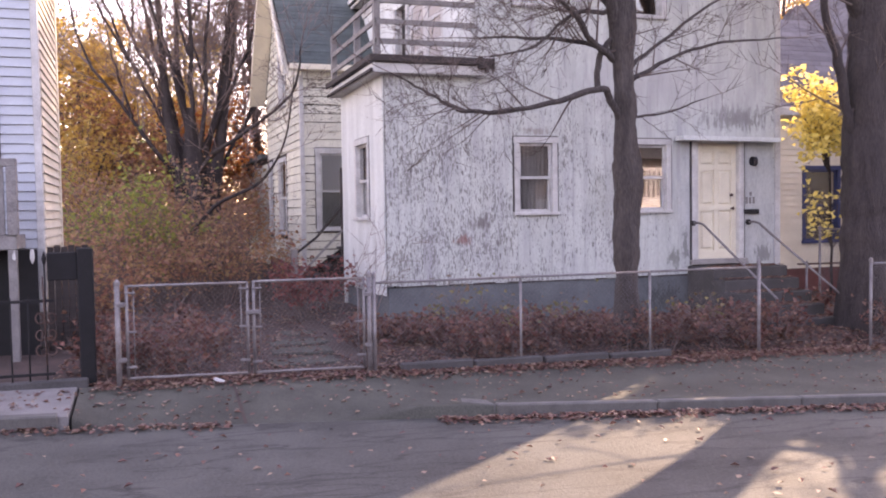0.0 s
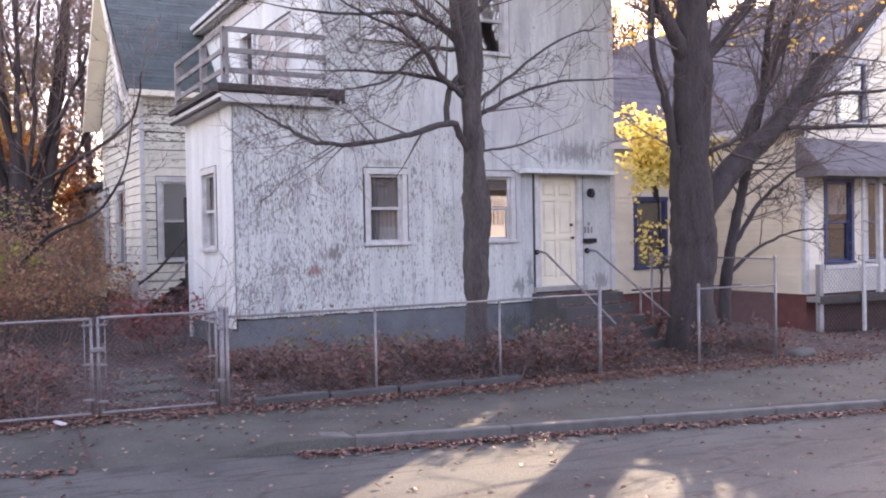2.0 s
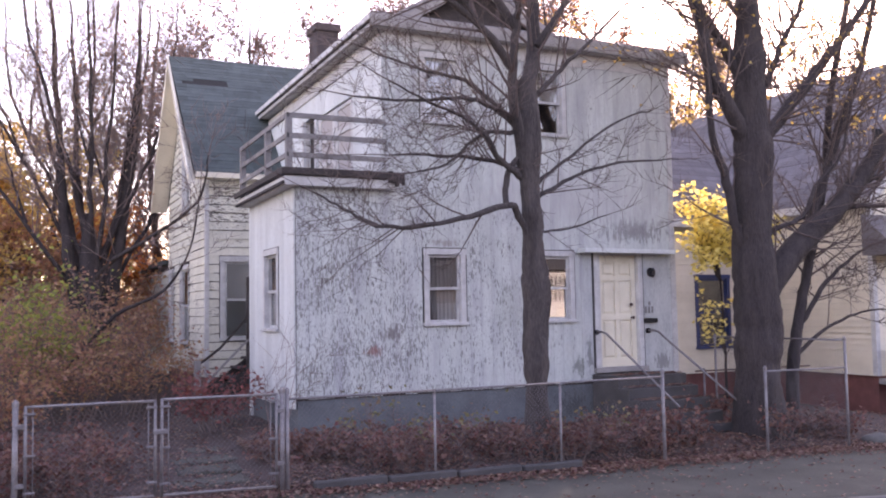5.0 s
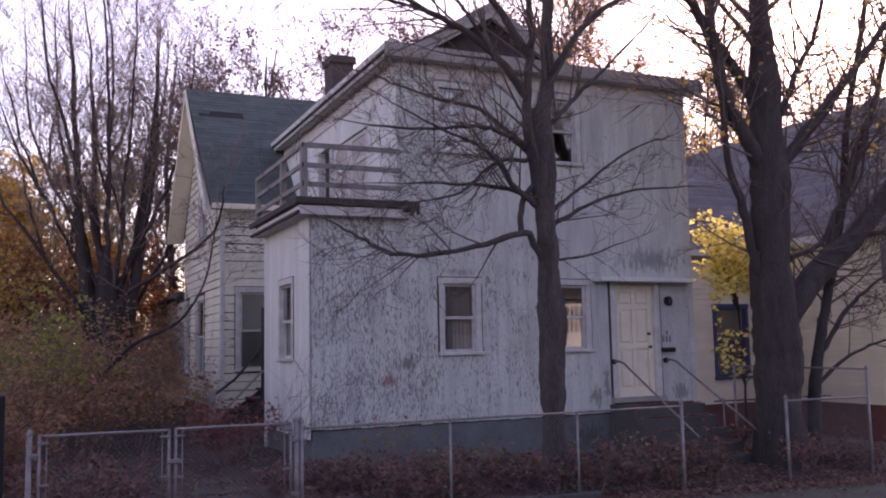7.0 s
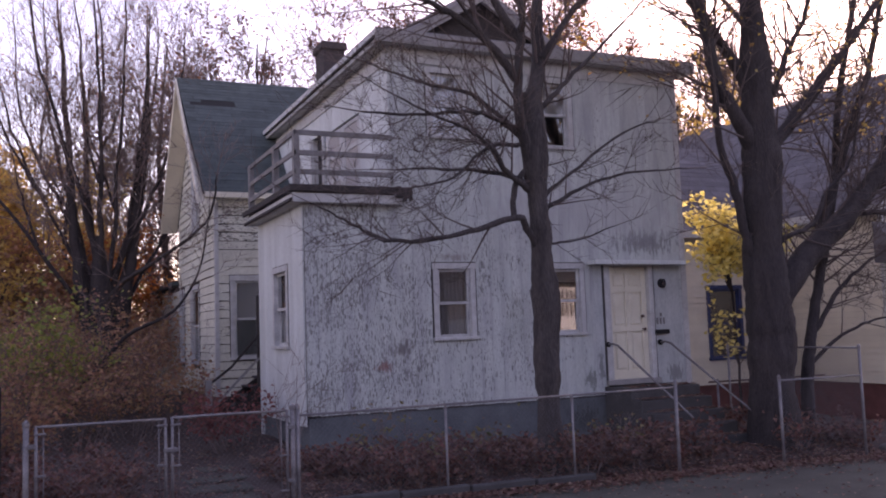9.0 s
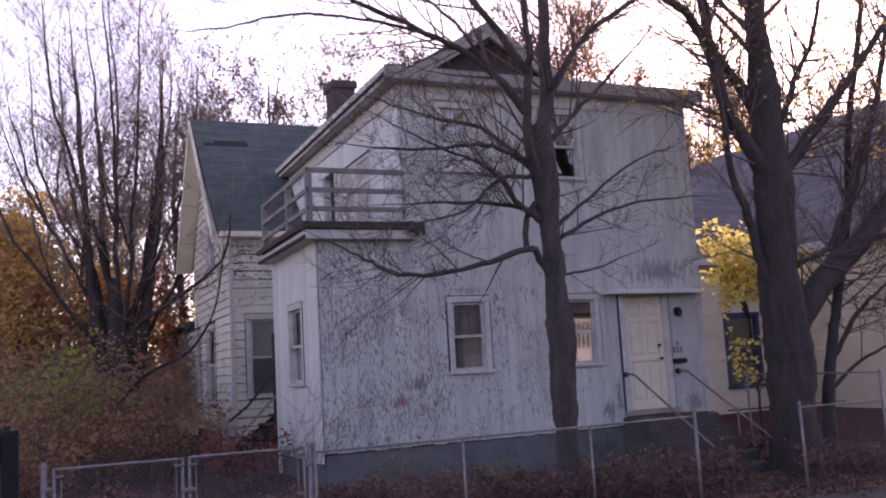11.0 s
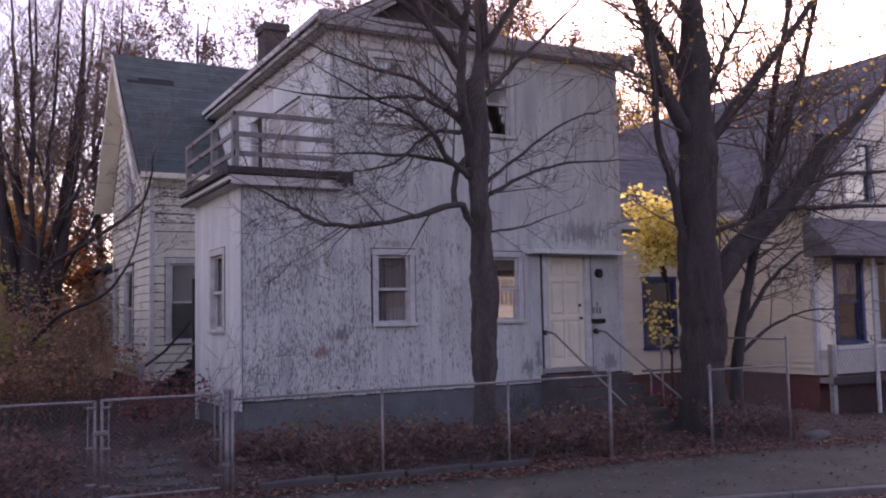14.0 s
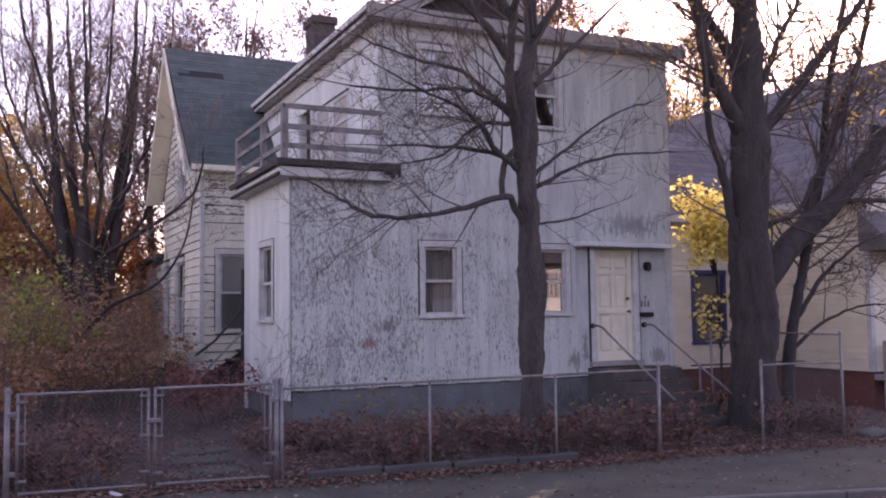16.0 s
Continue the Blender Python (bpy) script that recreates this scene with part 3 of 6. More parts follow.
M_STORM.node_tree.nodes["Principled BSDF"].inputs["IOR"].default_value = 2.7

# ---- the peeling white house ----
house = thing("house", "two-storey white board house with badly peeling paint", "house")
FX0, FX1, UX0, FY = 3.80, 11.20, 5.30, 13.60
F = facing(0, FY, 0)
DOOR = (9.38, 10.40, 0.46, 2.66)
W1, W2, W3, W4 = (5.97, 6.745, 1.41, 2.635), (8.15, 8.925, 1.41, 2.625), (8.05, 8.84, 4.73, 5.98), (5.95, 6.73, 4.80, 5.97)
low_holes = [DOOR, W1, W2]
front = backing("front_wall", house, F, FX0 + 0.14, FX1 - 0.14, 0.25, 3.62, low_holes, M_DARKWOOD)
upper = backing("upper_front_wall", house, F, UX0 + 0.14, FX1 - 0.14, 3.62, 6.28, [W3, W4], M_DARKWOOD)
upright_boards(front, F, FX0, FX1 - 0.1, 0.275, 3.62, 0.203, [(h[0] - 0.024, h[1] + 0.024, h[2] - 0.05, h[3] + 0.022) for h in low_holes], M_BOARD, 1)
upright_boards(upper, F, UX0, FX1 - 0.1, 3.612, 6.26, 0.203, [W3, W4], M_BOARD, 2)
L = facing(FX0, 16.6, -90)
BW = (1.10, 2.08, 1.36, 2.69)
left = backing("side_wall", house, L, 0, 2.86, 0.25, 3.62, [BW], M_DARKWOOD)
upright_boards(left, L, 0, 2.98, 0.12, 3.62, 0.203, [BW], M_SMOOTH, 3)
LU = facing(UX0, 21.6, -90)
BDOOR, BGAP = (4.42, 6.55, 3.86, 5.50), (3.55, 4.30, 3.86, 5.60)
leftu = backing("upper_side_wall", house, LU, 0, 7.86, 3.62, 6.28, [BDOOR, BGAP], M_TRIM)
upright_boards(leftu, LU, 0, 8.0, 3.63, 6.26, 0.203, [BDOOR, BGAP], M_SMOOTH, 5)
part("right_wall", block((FX1 - 0.14, FY, -0.9), (FX1, 21.6, 6.28)), M_SMOOTH, house)
part("rear_wall", block((FX0, 21.46, -0.9), (FX1 - 0.14, 21.6, 6.28)), M_SMOOTH, house)
part("rear_side_wall", block((FX0 + 0.0, 16.6, -0.9), (UX0, 16.74, 3.62)), M_SMOOTH, house)
part("back_wall", block((UX0 + 0.0, 16.75, -0.9), (UX0 + 0.14, 21.45, 3.6)), M_CLAP, house)
part("corner_board", block((FX1 - 0.10, FY - 0.04, 0.05), (FX1 + 0.02, FY + 0.1, 6.26), None, 0.005), M_TRIM, house)
part("foundation", block((FX0 + 0.03, FY + 0.01, -1.0), (FX1 - 0.02, 16.55, 0.246)), M_FOUND, house, "blue-grey painted foundation")
part("floor", block((UX0 + 0.15, FY + 0.15, 3.45), (FX1 - 0.15, 21.4, 3.6)), M_GREYWOOD, house)
window(house, F, *W1, label="white sash window with net curtains")
window(house, F, *W2, curtain="", blind=0.2, label="white sash window reflecting the street", glass=M_STORM)
window(house, F, *W3, curtain="", blind=0.5, label="white sash window with dark lower pane")
window(house, F, *W4, curtain="net", label="white sash window with drawn curtain")
window(house, L, *BW, curtain="net", label="narrow-looking white side window")

# front door with its surround and hood
bm = bmesh.new()
box(bm, (9.34, -0.06, 0.46), (9.46, 0.1, 2.60), F, 0.004)
box(bm, (10.32, -0.06, 0.46), (10.42, 0.1, 2.60), F, 0.004)
box(bm, (9.34, -0.062, 2.58), (10.42, 0.1, 2.68), F, 0.004)
door_frame = part("door_frame", bm, M_TRIM, house)
# Dark strips stand in for the shadow lines beside the door frame.
for a, b in ((9.308, 9.338), (10.422, 10.440)):
    part("dark_stop", block((a, -0.052, 0.47), (b, 0.05, 2.66), F, 0.003), M_STEP, door_frame, "dark upright strip standing for a shadow line")
part("pilaster", block((9.12, -0.032, 0.40), (9.30, 0.05, 2.60), F, 0.004), M_PANEL, house, "grey worn board beside the door")
PANELS = ((0.10, 0.38, 1.66, 1.93), (0.46, 0.74, 1.66, 1.93), (0.10, 0.38, 0.95, 1.58), (0.46, 0.74, 0.95, 1.58), (0.10, 0.38, 0.15, 0.86), (0.46, 0.74, 0.15, 0.86))
bm = bmesh.new()
for a, b, c, d in spans(9.47, 10.31, 0.53, 2.57, [(9.47 + p[0], 9.47 + p[1], 0.53 + p[2], 0.53 + p[3]) for p in PANELS]):
    box(bm, (a, 0.03, c), (b, 0.06, d), F)
box(bm, (9.47, 0.061, 0.53), (10.31, 0.08, 2.57), F)
door = part("door", bm, M_DOOR, house, "cream six-panel front door")
for a, b, c, d in PANELS:
    bm = bmesh.new()
    for v in box(bm, (9.47 + a + 0.022, 0.036, 0.53 + c + 0.022), (9.47 + b - 0.022, 0.0605, 0.53 + d - 0.022)):
        if v.co.y < 0.05:
            v.co.x += 0.03 if v.co.x < 9.47 + (a + b) / 2 else -0.03
            v.co.z += 0.03 if v.co.z < 0.53 + (c + d) / 2 else -0.03
        v.co = F @ v.co
    part("door_panel", bm, M_DOOR, door)
part("knob", rod([(10.20, FY + 0.03, 1.42), (10.20, FY - 0.02, 1.42), (10.20, FY - 0.04, 1.42)], [0.015, 0.02, 0.032]), M_RUST, door)
part("lock", rod([(10.20, FY + 0.03, 1.66), (10.20, FY - 0.01, 1.66)], 0.028), M_RUST, door)
part("threshold", block((9.30, FY - 0.12, 0.44), (10.46, FY + 0.1, 0.53), None, 0.006), M_GREYWOOD, house)
part("door_hood", prism([(9.0, 2.605), (11.02, 2.59), (11.02, 2.665), (9.0, 2.685)], FY - 0.30, FY - 0.045), M_SMOOTH, house, "flat white hood over the door")
lamp_body = part("wall_lamp", rod([(10.63, FY - 0.022, 2.26), (10.63, FY - 0.05, 2.26), (10.63, FY - 0.07, 2.26)], [0.09, 0.085, 0.05], 14), M_BLACK, house, "dark round wall lamp")
part("lamp_glass", rod([(10.63, FY - 0.09, 2.33), (10.63, FY - 0.10, 2.28), (10.63, FY - 0.10, 2.22), (10.63, FY - 0.09, 2.17)], [0.03, 0.05, 0.045, 0.02], 10), M_GLASS, lamp_body)
part("mailbox", block((10.41, FY - 0.10, 1.32), (10.72, FY - 0.027, 1.40), None, 0.01), M_BLACK, house, "small black letter box")
for i in range(3):
    part("number_bar", block((10.475 + i * 0.075, FY - 0.034, 1.50), (10.515 + i * 0.075, FY - 0.0265, 1.62)), M_RAIL, house)
part("small_plate", block((10.555, FY - 0.034, 1.64), (10.605, FY - 0.0265, 1.71)), M_RAIL, house)
part("sheet_panel", block((10.47, FY - 0.0262, 0.46), (11.06, FY - 0.0255, 2.60)), M_PANEL, house, "smooth grey-white panel beside the door")

# roof, eaves and the small gable
bm = bmesh.new()
e = [(UX0 - 0.28, FY - 0.24), (FX1 + 0.30, FY - 0.24), (FX1 + 0.30, 21.8), (UX0 - 0.28, 21.8)]
lo = [bm.verts.new((x, y, 6.42)) for x, y in e]
mid = [bm.verts.new((x, y, 6.50)) for x, y in e]
hi = [bm.verts.new(p) for p in ((7.6, 15.6, 7.3), (8.9, 15.6, 7.3), (8.9, 19.8, 7.3), (7.6, 19.8, 7.3))]
bm.faces.new(list(reversed(lo)))
bm.faces.new(hi)
for i in range(4):
    j = (i + 1) % 4
    bm.faces.new((lo[i], lo[j], mid[j], mid[i]))
    bm.faces.new((mid[i], mid[j], hi[j], hi[i]))
part("roof", bm, M_ROOF, house, "low grey felt roof")
part("front_fascia", block((UX0 - 0.30, FY - 0.27, 6.26), (FX1 + 0.32, FY - 0.23, 6.47), None, 0.004), M_GREYWOOD, house)
part("side_fascia", block((UX0 - 0.31, FY - 0.22, 6.37), (UX0 - 0.27, 21.8, 6.47), None, 0.004), M_TRIM, house)
part("side_moulding", block((UX0 - 0.26, FY - 0.20, 6.25), (UX0 - 0.20, 21.8, 6.345), None, 0.01), M_GREYWOOD, house)
part("side_frieze", block((UX0 - 0.05, FY + 0.02, 5.98), (UX0 - 0.026, 21.6, 6.2), None, 0.004), M_TRIM, house)
part("front_soffit", block((UX0 - 0.27, FY - 0.23, 6.27), (FX1 + 0.30, FY + 0.1, 6.30)), M_TRIM, house)
part("side_soffit", block((UX0 - 0.27, FY + 0.1, 6.27), (UX0 + 0.1, 21.8, 6.30)), M_TRIM, house)
part("frieze_board", block((UX0, FY - 0.045, 6.02), (FX1 - 0.1, FY - 0.026, 6.27)), M_TRIM, house)
GX = 7.80
part("gable", prism([(GX - 1.75, 6.90), (GX + 1.75, 6.90), (GX, 8.0)], 15.2, 18.5), M_DARKWOOD, house, "dark weathered gable over the roof")
for s in (-1, 1):
    part("gable_roof", prism([(GX, 8.0), (GX + s * 1.95, 6.80), (GX + s * 1.95, 6.92), (GX, 8.13)], 14.9, 18.6), M_ROOF, house)
    part("rake_board", prism([(GX, 7.82), (GX + s * 1.66, 6.80), (GX + s * 1.95, 6.80), (GX, 7.995)], 14.92, 15.0), M_GREYWOOD, house)
chim = part("chimney", block((5.80, 18.8, 6.5), (6.30, 19.4, 7.95)), M_CHIMNEY, house, "brick chimney stack")
part("chimney_cap", block((5.75, 18.74, 7.86), (6.35, 19.46, 8.04), None, 0.02), M_CHIMNEY, chim)

# balcony on the projecting ground floor
part("side_edge", block((3.52, FY - 0.22, 3.76), (3.56, 16.78, 3.86), None, 0.008), M_DARKWOOD, house)
part("lower_edge", block((3.53, FY - 0.23, 3.60), (3.57, 16.72, 3.65), None, 0.006), M_DARKWOOD, house)
random.seed(17)
for k in range(5):
    part("rotten_end", block((5.28 + k * 0.06, FY - 0.27 - random.uniform(0, 0.05), 3.66 + random.uniform(-0.04, 0.05)), (5.35 + k * 0.05, FY - 0.20, 3.85 + random.uniform(-0.07, 0.03)), None, 0.01), M_DARKWOOD, house)
deck = part("balcony_deck", block((3.62, FY - 0.22, 3.74), (UX0 - 0.024, 16.7, 3.84), None, 0.01), M_DARKWOOD, house, "rotten dark balcony edge")
part("deck_trim", block((3.58, FY - 0.20, 3.59), (UX0 + 0.1, 16.68, 3.736), None, 0.006), M_TRIM, house)
part("deck_edge", block((3.52, FY - 0.26, 3.75), (5.55, FY - 0.225, 3.86), None, 0.01), M_DARKWOOD, house)
for x, y in ((3.66, 13.46), (3.66, 14.75), (3.66, 16.62)):
    part("railing_post", block((x - 0.05, y - 0.05, 3.84), (x + 0.05, y + 0.05, 4.72), None, 0.006), M_RAIL, house)
for z in (4.03, 4.33, 4.65):
    part("rail", block((3.71, 13.42, z), (UX0 - 0.03, 13.46, z + 0.08), None, 0.004), M_RAIL, house)
    part("rail", block((3.62, 13.41, z), (3.655, 16.66, z + 0.08), None, 0.004), M_RAIL, house)
bd = part("balcony_door", block((4.44, 0.05, 3.87), (6.53, 0.08, 5.48), LU), M_TRIM, house, "white glazed double balcony door")
for k in range(2):
    u = 4.46 + 1.04 * k
    bm = bmesh.new()
    for a, b, c, d in spans(u, u + 1.02, 3.88, 5.47, [(u + 0.14, u + 0.88, 4.10 + 0.46 * q, 4.48 + 0.46 * q) for q in range(3)]):
        box(bm, (a, 0.0, c), (b, 0.045, d), LU)
    leaf = part("door_leaf", bm, M_TRIM, bd)
    # Pale opaque panes, with the sky's reflection put into their colour.
    for q in range(3):
        part("pane", block((u + 0.142, 0.02, 4.102 + 0.46 * q), (u + 0.878, 0.03, 4.478 + 0.46 * q), LU), M_CURTAIN, leaf)
part("door_post", block((4.31, -0.05, 3.86), (4.41, 0.1, 5.62), LU, 0.005), M_TRIM, house)
part("door_post", block((3.44, -0.05, 3.86), (3.54, 0.1, 5.62), LU, 0.005), M_TRIM, house)
# Dark sheet stands in for the shade inside the open doorway.
part("doorway_shade", block((3.56, 0.1, 3.87), (4.29, 0.12, 5.58), LU), M_DARK, house, "dark sheet for the shade in the open balcony doorway")

# ---- rear wing with the green-grey roof ----
wing = thing("rear_wing", "old cream clapboard wing with green-grey shingle roof", "house")
WX0, WY0, WY1, RY, RZ, EZ = 3.60, 20.0, 25.4, 22.7, 8.05, 4.72
A = facing(0, WY0, 0)
LW = (3.90, 4.72, 1.08, 2.88)
wf = backing("front_wall", wing, A, WX0 + 0.14, 9.0, 0.25, EZ, [LW], M_DARKWOOD)
lapped_boards(wf, A, WX0 + 0.06, 5.6, 0.25, EZ, 0.19, [LW], M_CLAP, 11, gap=0.03, slot=0.018)
window(wing, A, *LW, casing=0.11, curtain="", blind=0.5, label="tall sash window, upper half blinded")
S = facing(WX0, WY1, -90)
SW, SU, SR = (2.0, 3.35, 0.95, 2.82), (2.3, 3.5, 4.1, 5.85), (0.1, 1.0, 0.95, 2.82)
ws = bmesh.new()
for a, b, c, d in spans(0, 5.26, 0.25, EZ, [SW, SU, SR]):
    box(ws, (a, 0, c), (b, 0.14, d), S)
for a, b, c, d in spans(0.0, 5.4, EZ, 5.86, [SU]):
    if a > 1.0 and b < 4.6:
        box(ws, (a, 0, c), (b, 0.14, d), S)
side = part("gable_wall", ws, M_DARKWOOD, wing)
peak = lambda u: EZ + (RZ - EZ - 0.1) * (1 - abs(u - 2.7) / 2.7)
bm = bmesh.new()
tri = [(0.02, EZ), (5.38, EZ), (2.7, RZ - 0.12)]
fa = [bm.verts.new(S @ Vector((u, 0.10, z))) for u, z in tri]
fb = [bm.verts.new(S @ Vector((u, 0.14, z))) for u, z in tri]
bm.faces.new(fa), bm.faces.new(list(reversed(fb)))
for i in range(3):
    bm.faces.new((fa[i], fb[i], fb[(i + 1) % 3], fa[(i + 1) % 3]))
part("gable_backing", bm, M_DARKWOOD, wing)
lapped_boards(side, S, 0, 5.34, 0.25, RZ, 0.19, [SW, SU, SR], M_CLAP, 12, top=peak, gap=0.018, slot=0.013)
window(wing, S, *SW, casing=0.1, curtain="", proud=0.035, label="side sash window")
window(wing, S, *SU, casing=0.1, curtain="", proud=0.035, label="gable sash window")
window(wing, S, *SR, casing=0.1, curtain="", proud=0.035, label="rear side sash window")
part("corner_board", block((WX0 - 0.03, WY0 - 0.035, 0.25), (WX0 + 0.06, WY0 + 0.06, EZ), None, 0.004), M_TRIM, wing)
part("foundation", block((WX0 + 0.05, WY0 + 0.03, -0.9), (9, WY1 - 0.03, 0.245)), M_BRICK, wing)
part("rear_wall", block((WX0, WY1 - 0.14, 0.25), (9, WY1, EZ)), M_CLAP, wing)


def slope_roof(parent, p0, p1, p2, p3, rows, cols, material, thick=0.08, label="", shingles=True, seed=0, missing=()):
    """A roof plane between eave p0-p1 and ridge p3-p2, with courses of shingles lapping."""
    p0, p1, p2, p3 = map(Vector, (p0, p1, p2, p3))
    up = (p1 - p0).cross(p3 - p0).normalized()
    bm = bmesh.new()
    vs = [bm.verts.new(p) for p in (p0, p1, p2, p3)] + [bm.verts.new(p - up * thick) for p in (p0, p1, p2, p3)]
    for f in ((0, 1, 2, 3), (7, 6, 5, 4), (0, 4, 5, 1), (1, 5, 6, 2), (2, 6, 7, 3), (3, 7, 4, 0)):
        bm.faces.new([vs[i] for i in f])
    roof = part("roof", bm, M_DARK if shingles else material, parent, label)
    if not shingles:
        return roof
    random.seed(seed)
    for r in range(rows):
        v0, v1 = r / rows, min((r + 1.15) / rows, 1)
        cuts = sorted([0, 1] + [min(0.98, max(0.02, (k + random.uniform(0.2, 0.8)) / cols)) for k in range(cols)])
        for k, (a, b) in enumerate(zip(cuts, cuts[1:])):
            if (r, k) in missing:
                continue
            bm = bmesh.new()
            q = [p0.lerp(p1, a).lerp(p3.lerp(p2, a), v0), p0.lerp(p1, b - 0.001).lerp(p3.lerp(p2, b - 0.001), v0), p0.lerp(p1, b - 0.001).lerp(p3.lerp(p2, b - 0.001), v1), p0.lerp(p1, a).lerp(p3.lerp(p2, a), v1)]
            lift = random.uniform(0.008, 0.015)
            t = [bm.verts.new(q[0] + up * lift), bm.verts.new(q[1] + up * lift), bm.verts.new(q[2] + up * 0.006), bm.verts.new(q[3] + up * 0.006)]
            g = [bm.verts.new(q[i] + up * 0.002) for i in (0, 1)]
            bm.faces.new(t)
            bm.faces.new((g[0], g[1], t[1], t[0]))
            part("shingle", bm, material, roof)
    return roof


slope_roof(wing, (WX0 - 0.30, WY0 - 0.3, EZ), (9.2, WY0 - 0.3, EZ), (9.2, RY, RZ), (WX0 - 0.42, RY, RZ), 34, 7, M_SHINGLE, label="green-grey shingle roof with torn patch", seed=3, missing={(26, 1), (25, 1)})
slope_roof(wing, (9.2, WY1 + 0.3, EZ - 0.05), (WX0 - 0.42, WY1 + 0.3, EZ - 0.05), (WX0 - 0.42, RY, RZ), (9.2, RY, RZ), 10, 4, M_SHINGLE, shingles=False)
for s, ye in ((-1, WY0 - 0.32), (1, WY1 + 0.32)):
    bm = bmesh.new()
    a, b = Vector((0, ye, EZ - 0.03)), Vector((0, RY, RZ - 0.02))
    for x0, x1, d0, d1 in ((WX0 - 0.45, WX0 - 0.41, 0.02, 0.26), (WX0 - 0.41, WX0 - 0.02, 0.20, 0.24)):
        vs = [bm.verts.new((x, p.y, p.z - d)) for p in (a, b) for x in (x0, x1) for d in (d0, d1)]
        for f in ((0, 1, 3, 2), (4, 6, 7, 5), (0, 4, 5, 1), (2, 3, 7, 6), (0, 2, 6, 4), (1, 5, 7, 3)):
            bm.faces.new([vs[i] for i in f])
    bmesh.ops.recalc_face_normals(bm, faces=bm.faces)
    part("rake_board", bm, M_CREAM, wing)
part("eave_board", block((WX0 - 0.28, WY0 - 0.34, EZ - 0.13), (9, WY0 - 0.30, EZ - 0.01), None, 0.004), M_CREAM, wing)
part("eave_soffit", block((WX0 - 0.28, WY0 - 0.30, EZ - 0.13), (9, WY0 + 0.02, EZ - 0.09)), M_CREAM, wing)
shed = thing("shed", "low cream clapboard lean-to behind the wing", "shed")
sw = part("wall", block((WX0 + 0.02, WY1 + 0.01, -0.6), (7, 31.2, 3.0)), M_DARKWOOD, shed)
lapped_boards(sw, facing(WX0 + 0.02, 31.2, -90), 0, 5.7, 0.0, 3.0, 0.19, [], M_CLAP, 14)
part("roof", prism([(WX0 - 0.15, 3.0), (7.2, 3.3), (7.2, 3.45), (WX0 - 0.15, 3.12)], WY1 + 0.36, 31.4), M_SHINGLE, shed)


# ---- many small shapes in one mesh ----
class Soup:
    def __init__(self):
        self.v, self.f = [], []

    def tube(self, pts, radii, sides=4, gnarl=0.0):
        last, base = None, len(self.v)
        n = len(pts)
        for i in range(n):
            a, b = pts[max(i - 1, 0)], pts[min(i + 1, n - 1)]
            d = (b - a).normalized()
            u = d.orthogonal().normalized() if last is None else (last - d * last.dot(d)).normalized()
            last, w, r = u, d.cross(u), radii[i]
            for k in range(sides):
                t = k * math.tau / sides
                p = pts[i] + (u * math.cos(t) + w * math.sin(t)) * r
                if gnarl:
                    p += (p - pts[i]) * gnarl * (noise.noise(Vector((p.x * 4, p.y * 4, p.z * 1.3))) + 0.5 * noise.noise(p * 7))
                self.v.append(p)
        for i in range(n - 1):
            for k in range(sides):
                p, q = base + i * sides, base + (i + 1) * sides
                self.f.append((p + k, p + (k + 1) % sides, q + (k + 1) % sides, q + k))

    def leaf(self, p, size, flat=0.0):
        """A pointed leaf folded along its rib, turned at random; flat lays it on the ground."""
        a = random.uniform(0, math.tau)
        tip = Vector((math.cos(a), math.sin(a), random.uniform(-1, 1) * (1 - flat))).normalized()
        side = tip.cross(Vector((random.uniform(-1, 1) * (1 - flat), random.uniform(-1, 1) * (1 - flat), 1))).normalized()
        up = side.cross(tip) * size * random.uniform(0.05, 0.3)
        b = len(self.v)
        self.v += [p - tip * size * 0.5, p + side * size * 0.36 + up, p + tip * size * 0.5, p - side * size * 0.36 + up]
        self.f += [(b, b + 1, b + 2), (b, b + 2, b + 3)]

    def done(self, name, material, parent=None, label="", smooth=True):
        me = bpy.data.meshes.new(name)
        me.from_pydata([tuple(p) for p in self.v], [], self.f)
        me.materials.append(material)
        if smooth:
            me.polygons.foreach_set("use_smooth", [True] * len(me.polygons))
        ob = new(name, me)
        if parent:
            ob.parent = parent
        if label:
            ob["label"] = label
        return ob


def curve(pts, n=4, wob=0.0):
    """A smooth line through points, a little uneven."""
    pts = [Vector(p) for p in pts]
    out = []
    for i in range(len(pts) - 1):
        a, b, c, d = pts[max(i - 1, 0)], pts[i], pts[i + 1], pts[min(i + 2, len(pts) - 1)]
        for k in range(n):
            t = k / n
            p = 0.5 * ((2 * b) + (c - a) * t + (2 * a - 5 * b + 4 * c - d) * t * t + (3 * b - a - 3 * c + d) * t ** 3)
            out.append(p + Vector((random.uniform(-wob, wob), random.uniform(-wob, wob), random.uniform(-wob, wob))))
    return out + [pts[-1]]


THIN, KINK = [0.0045], [0.10]


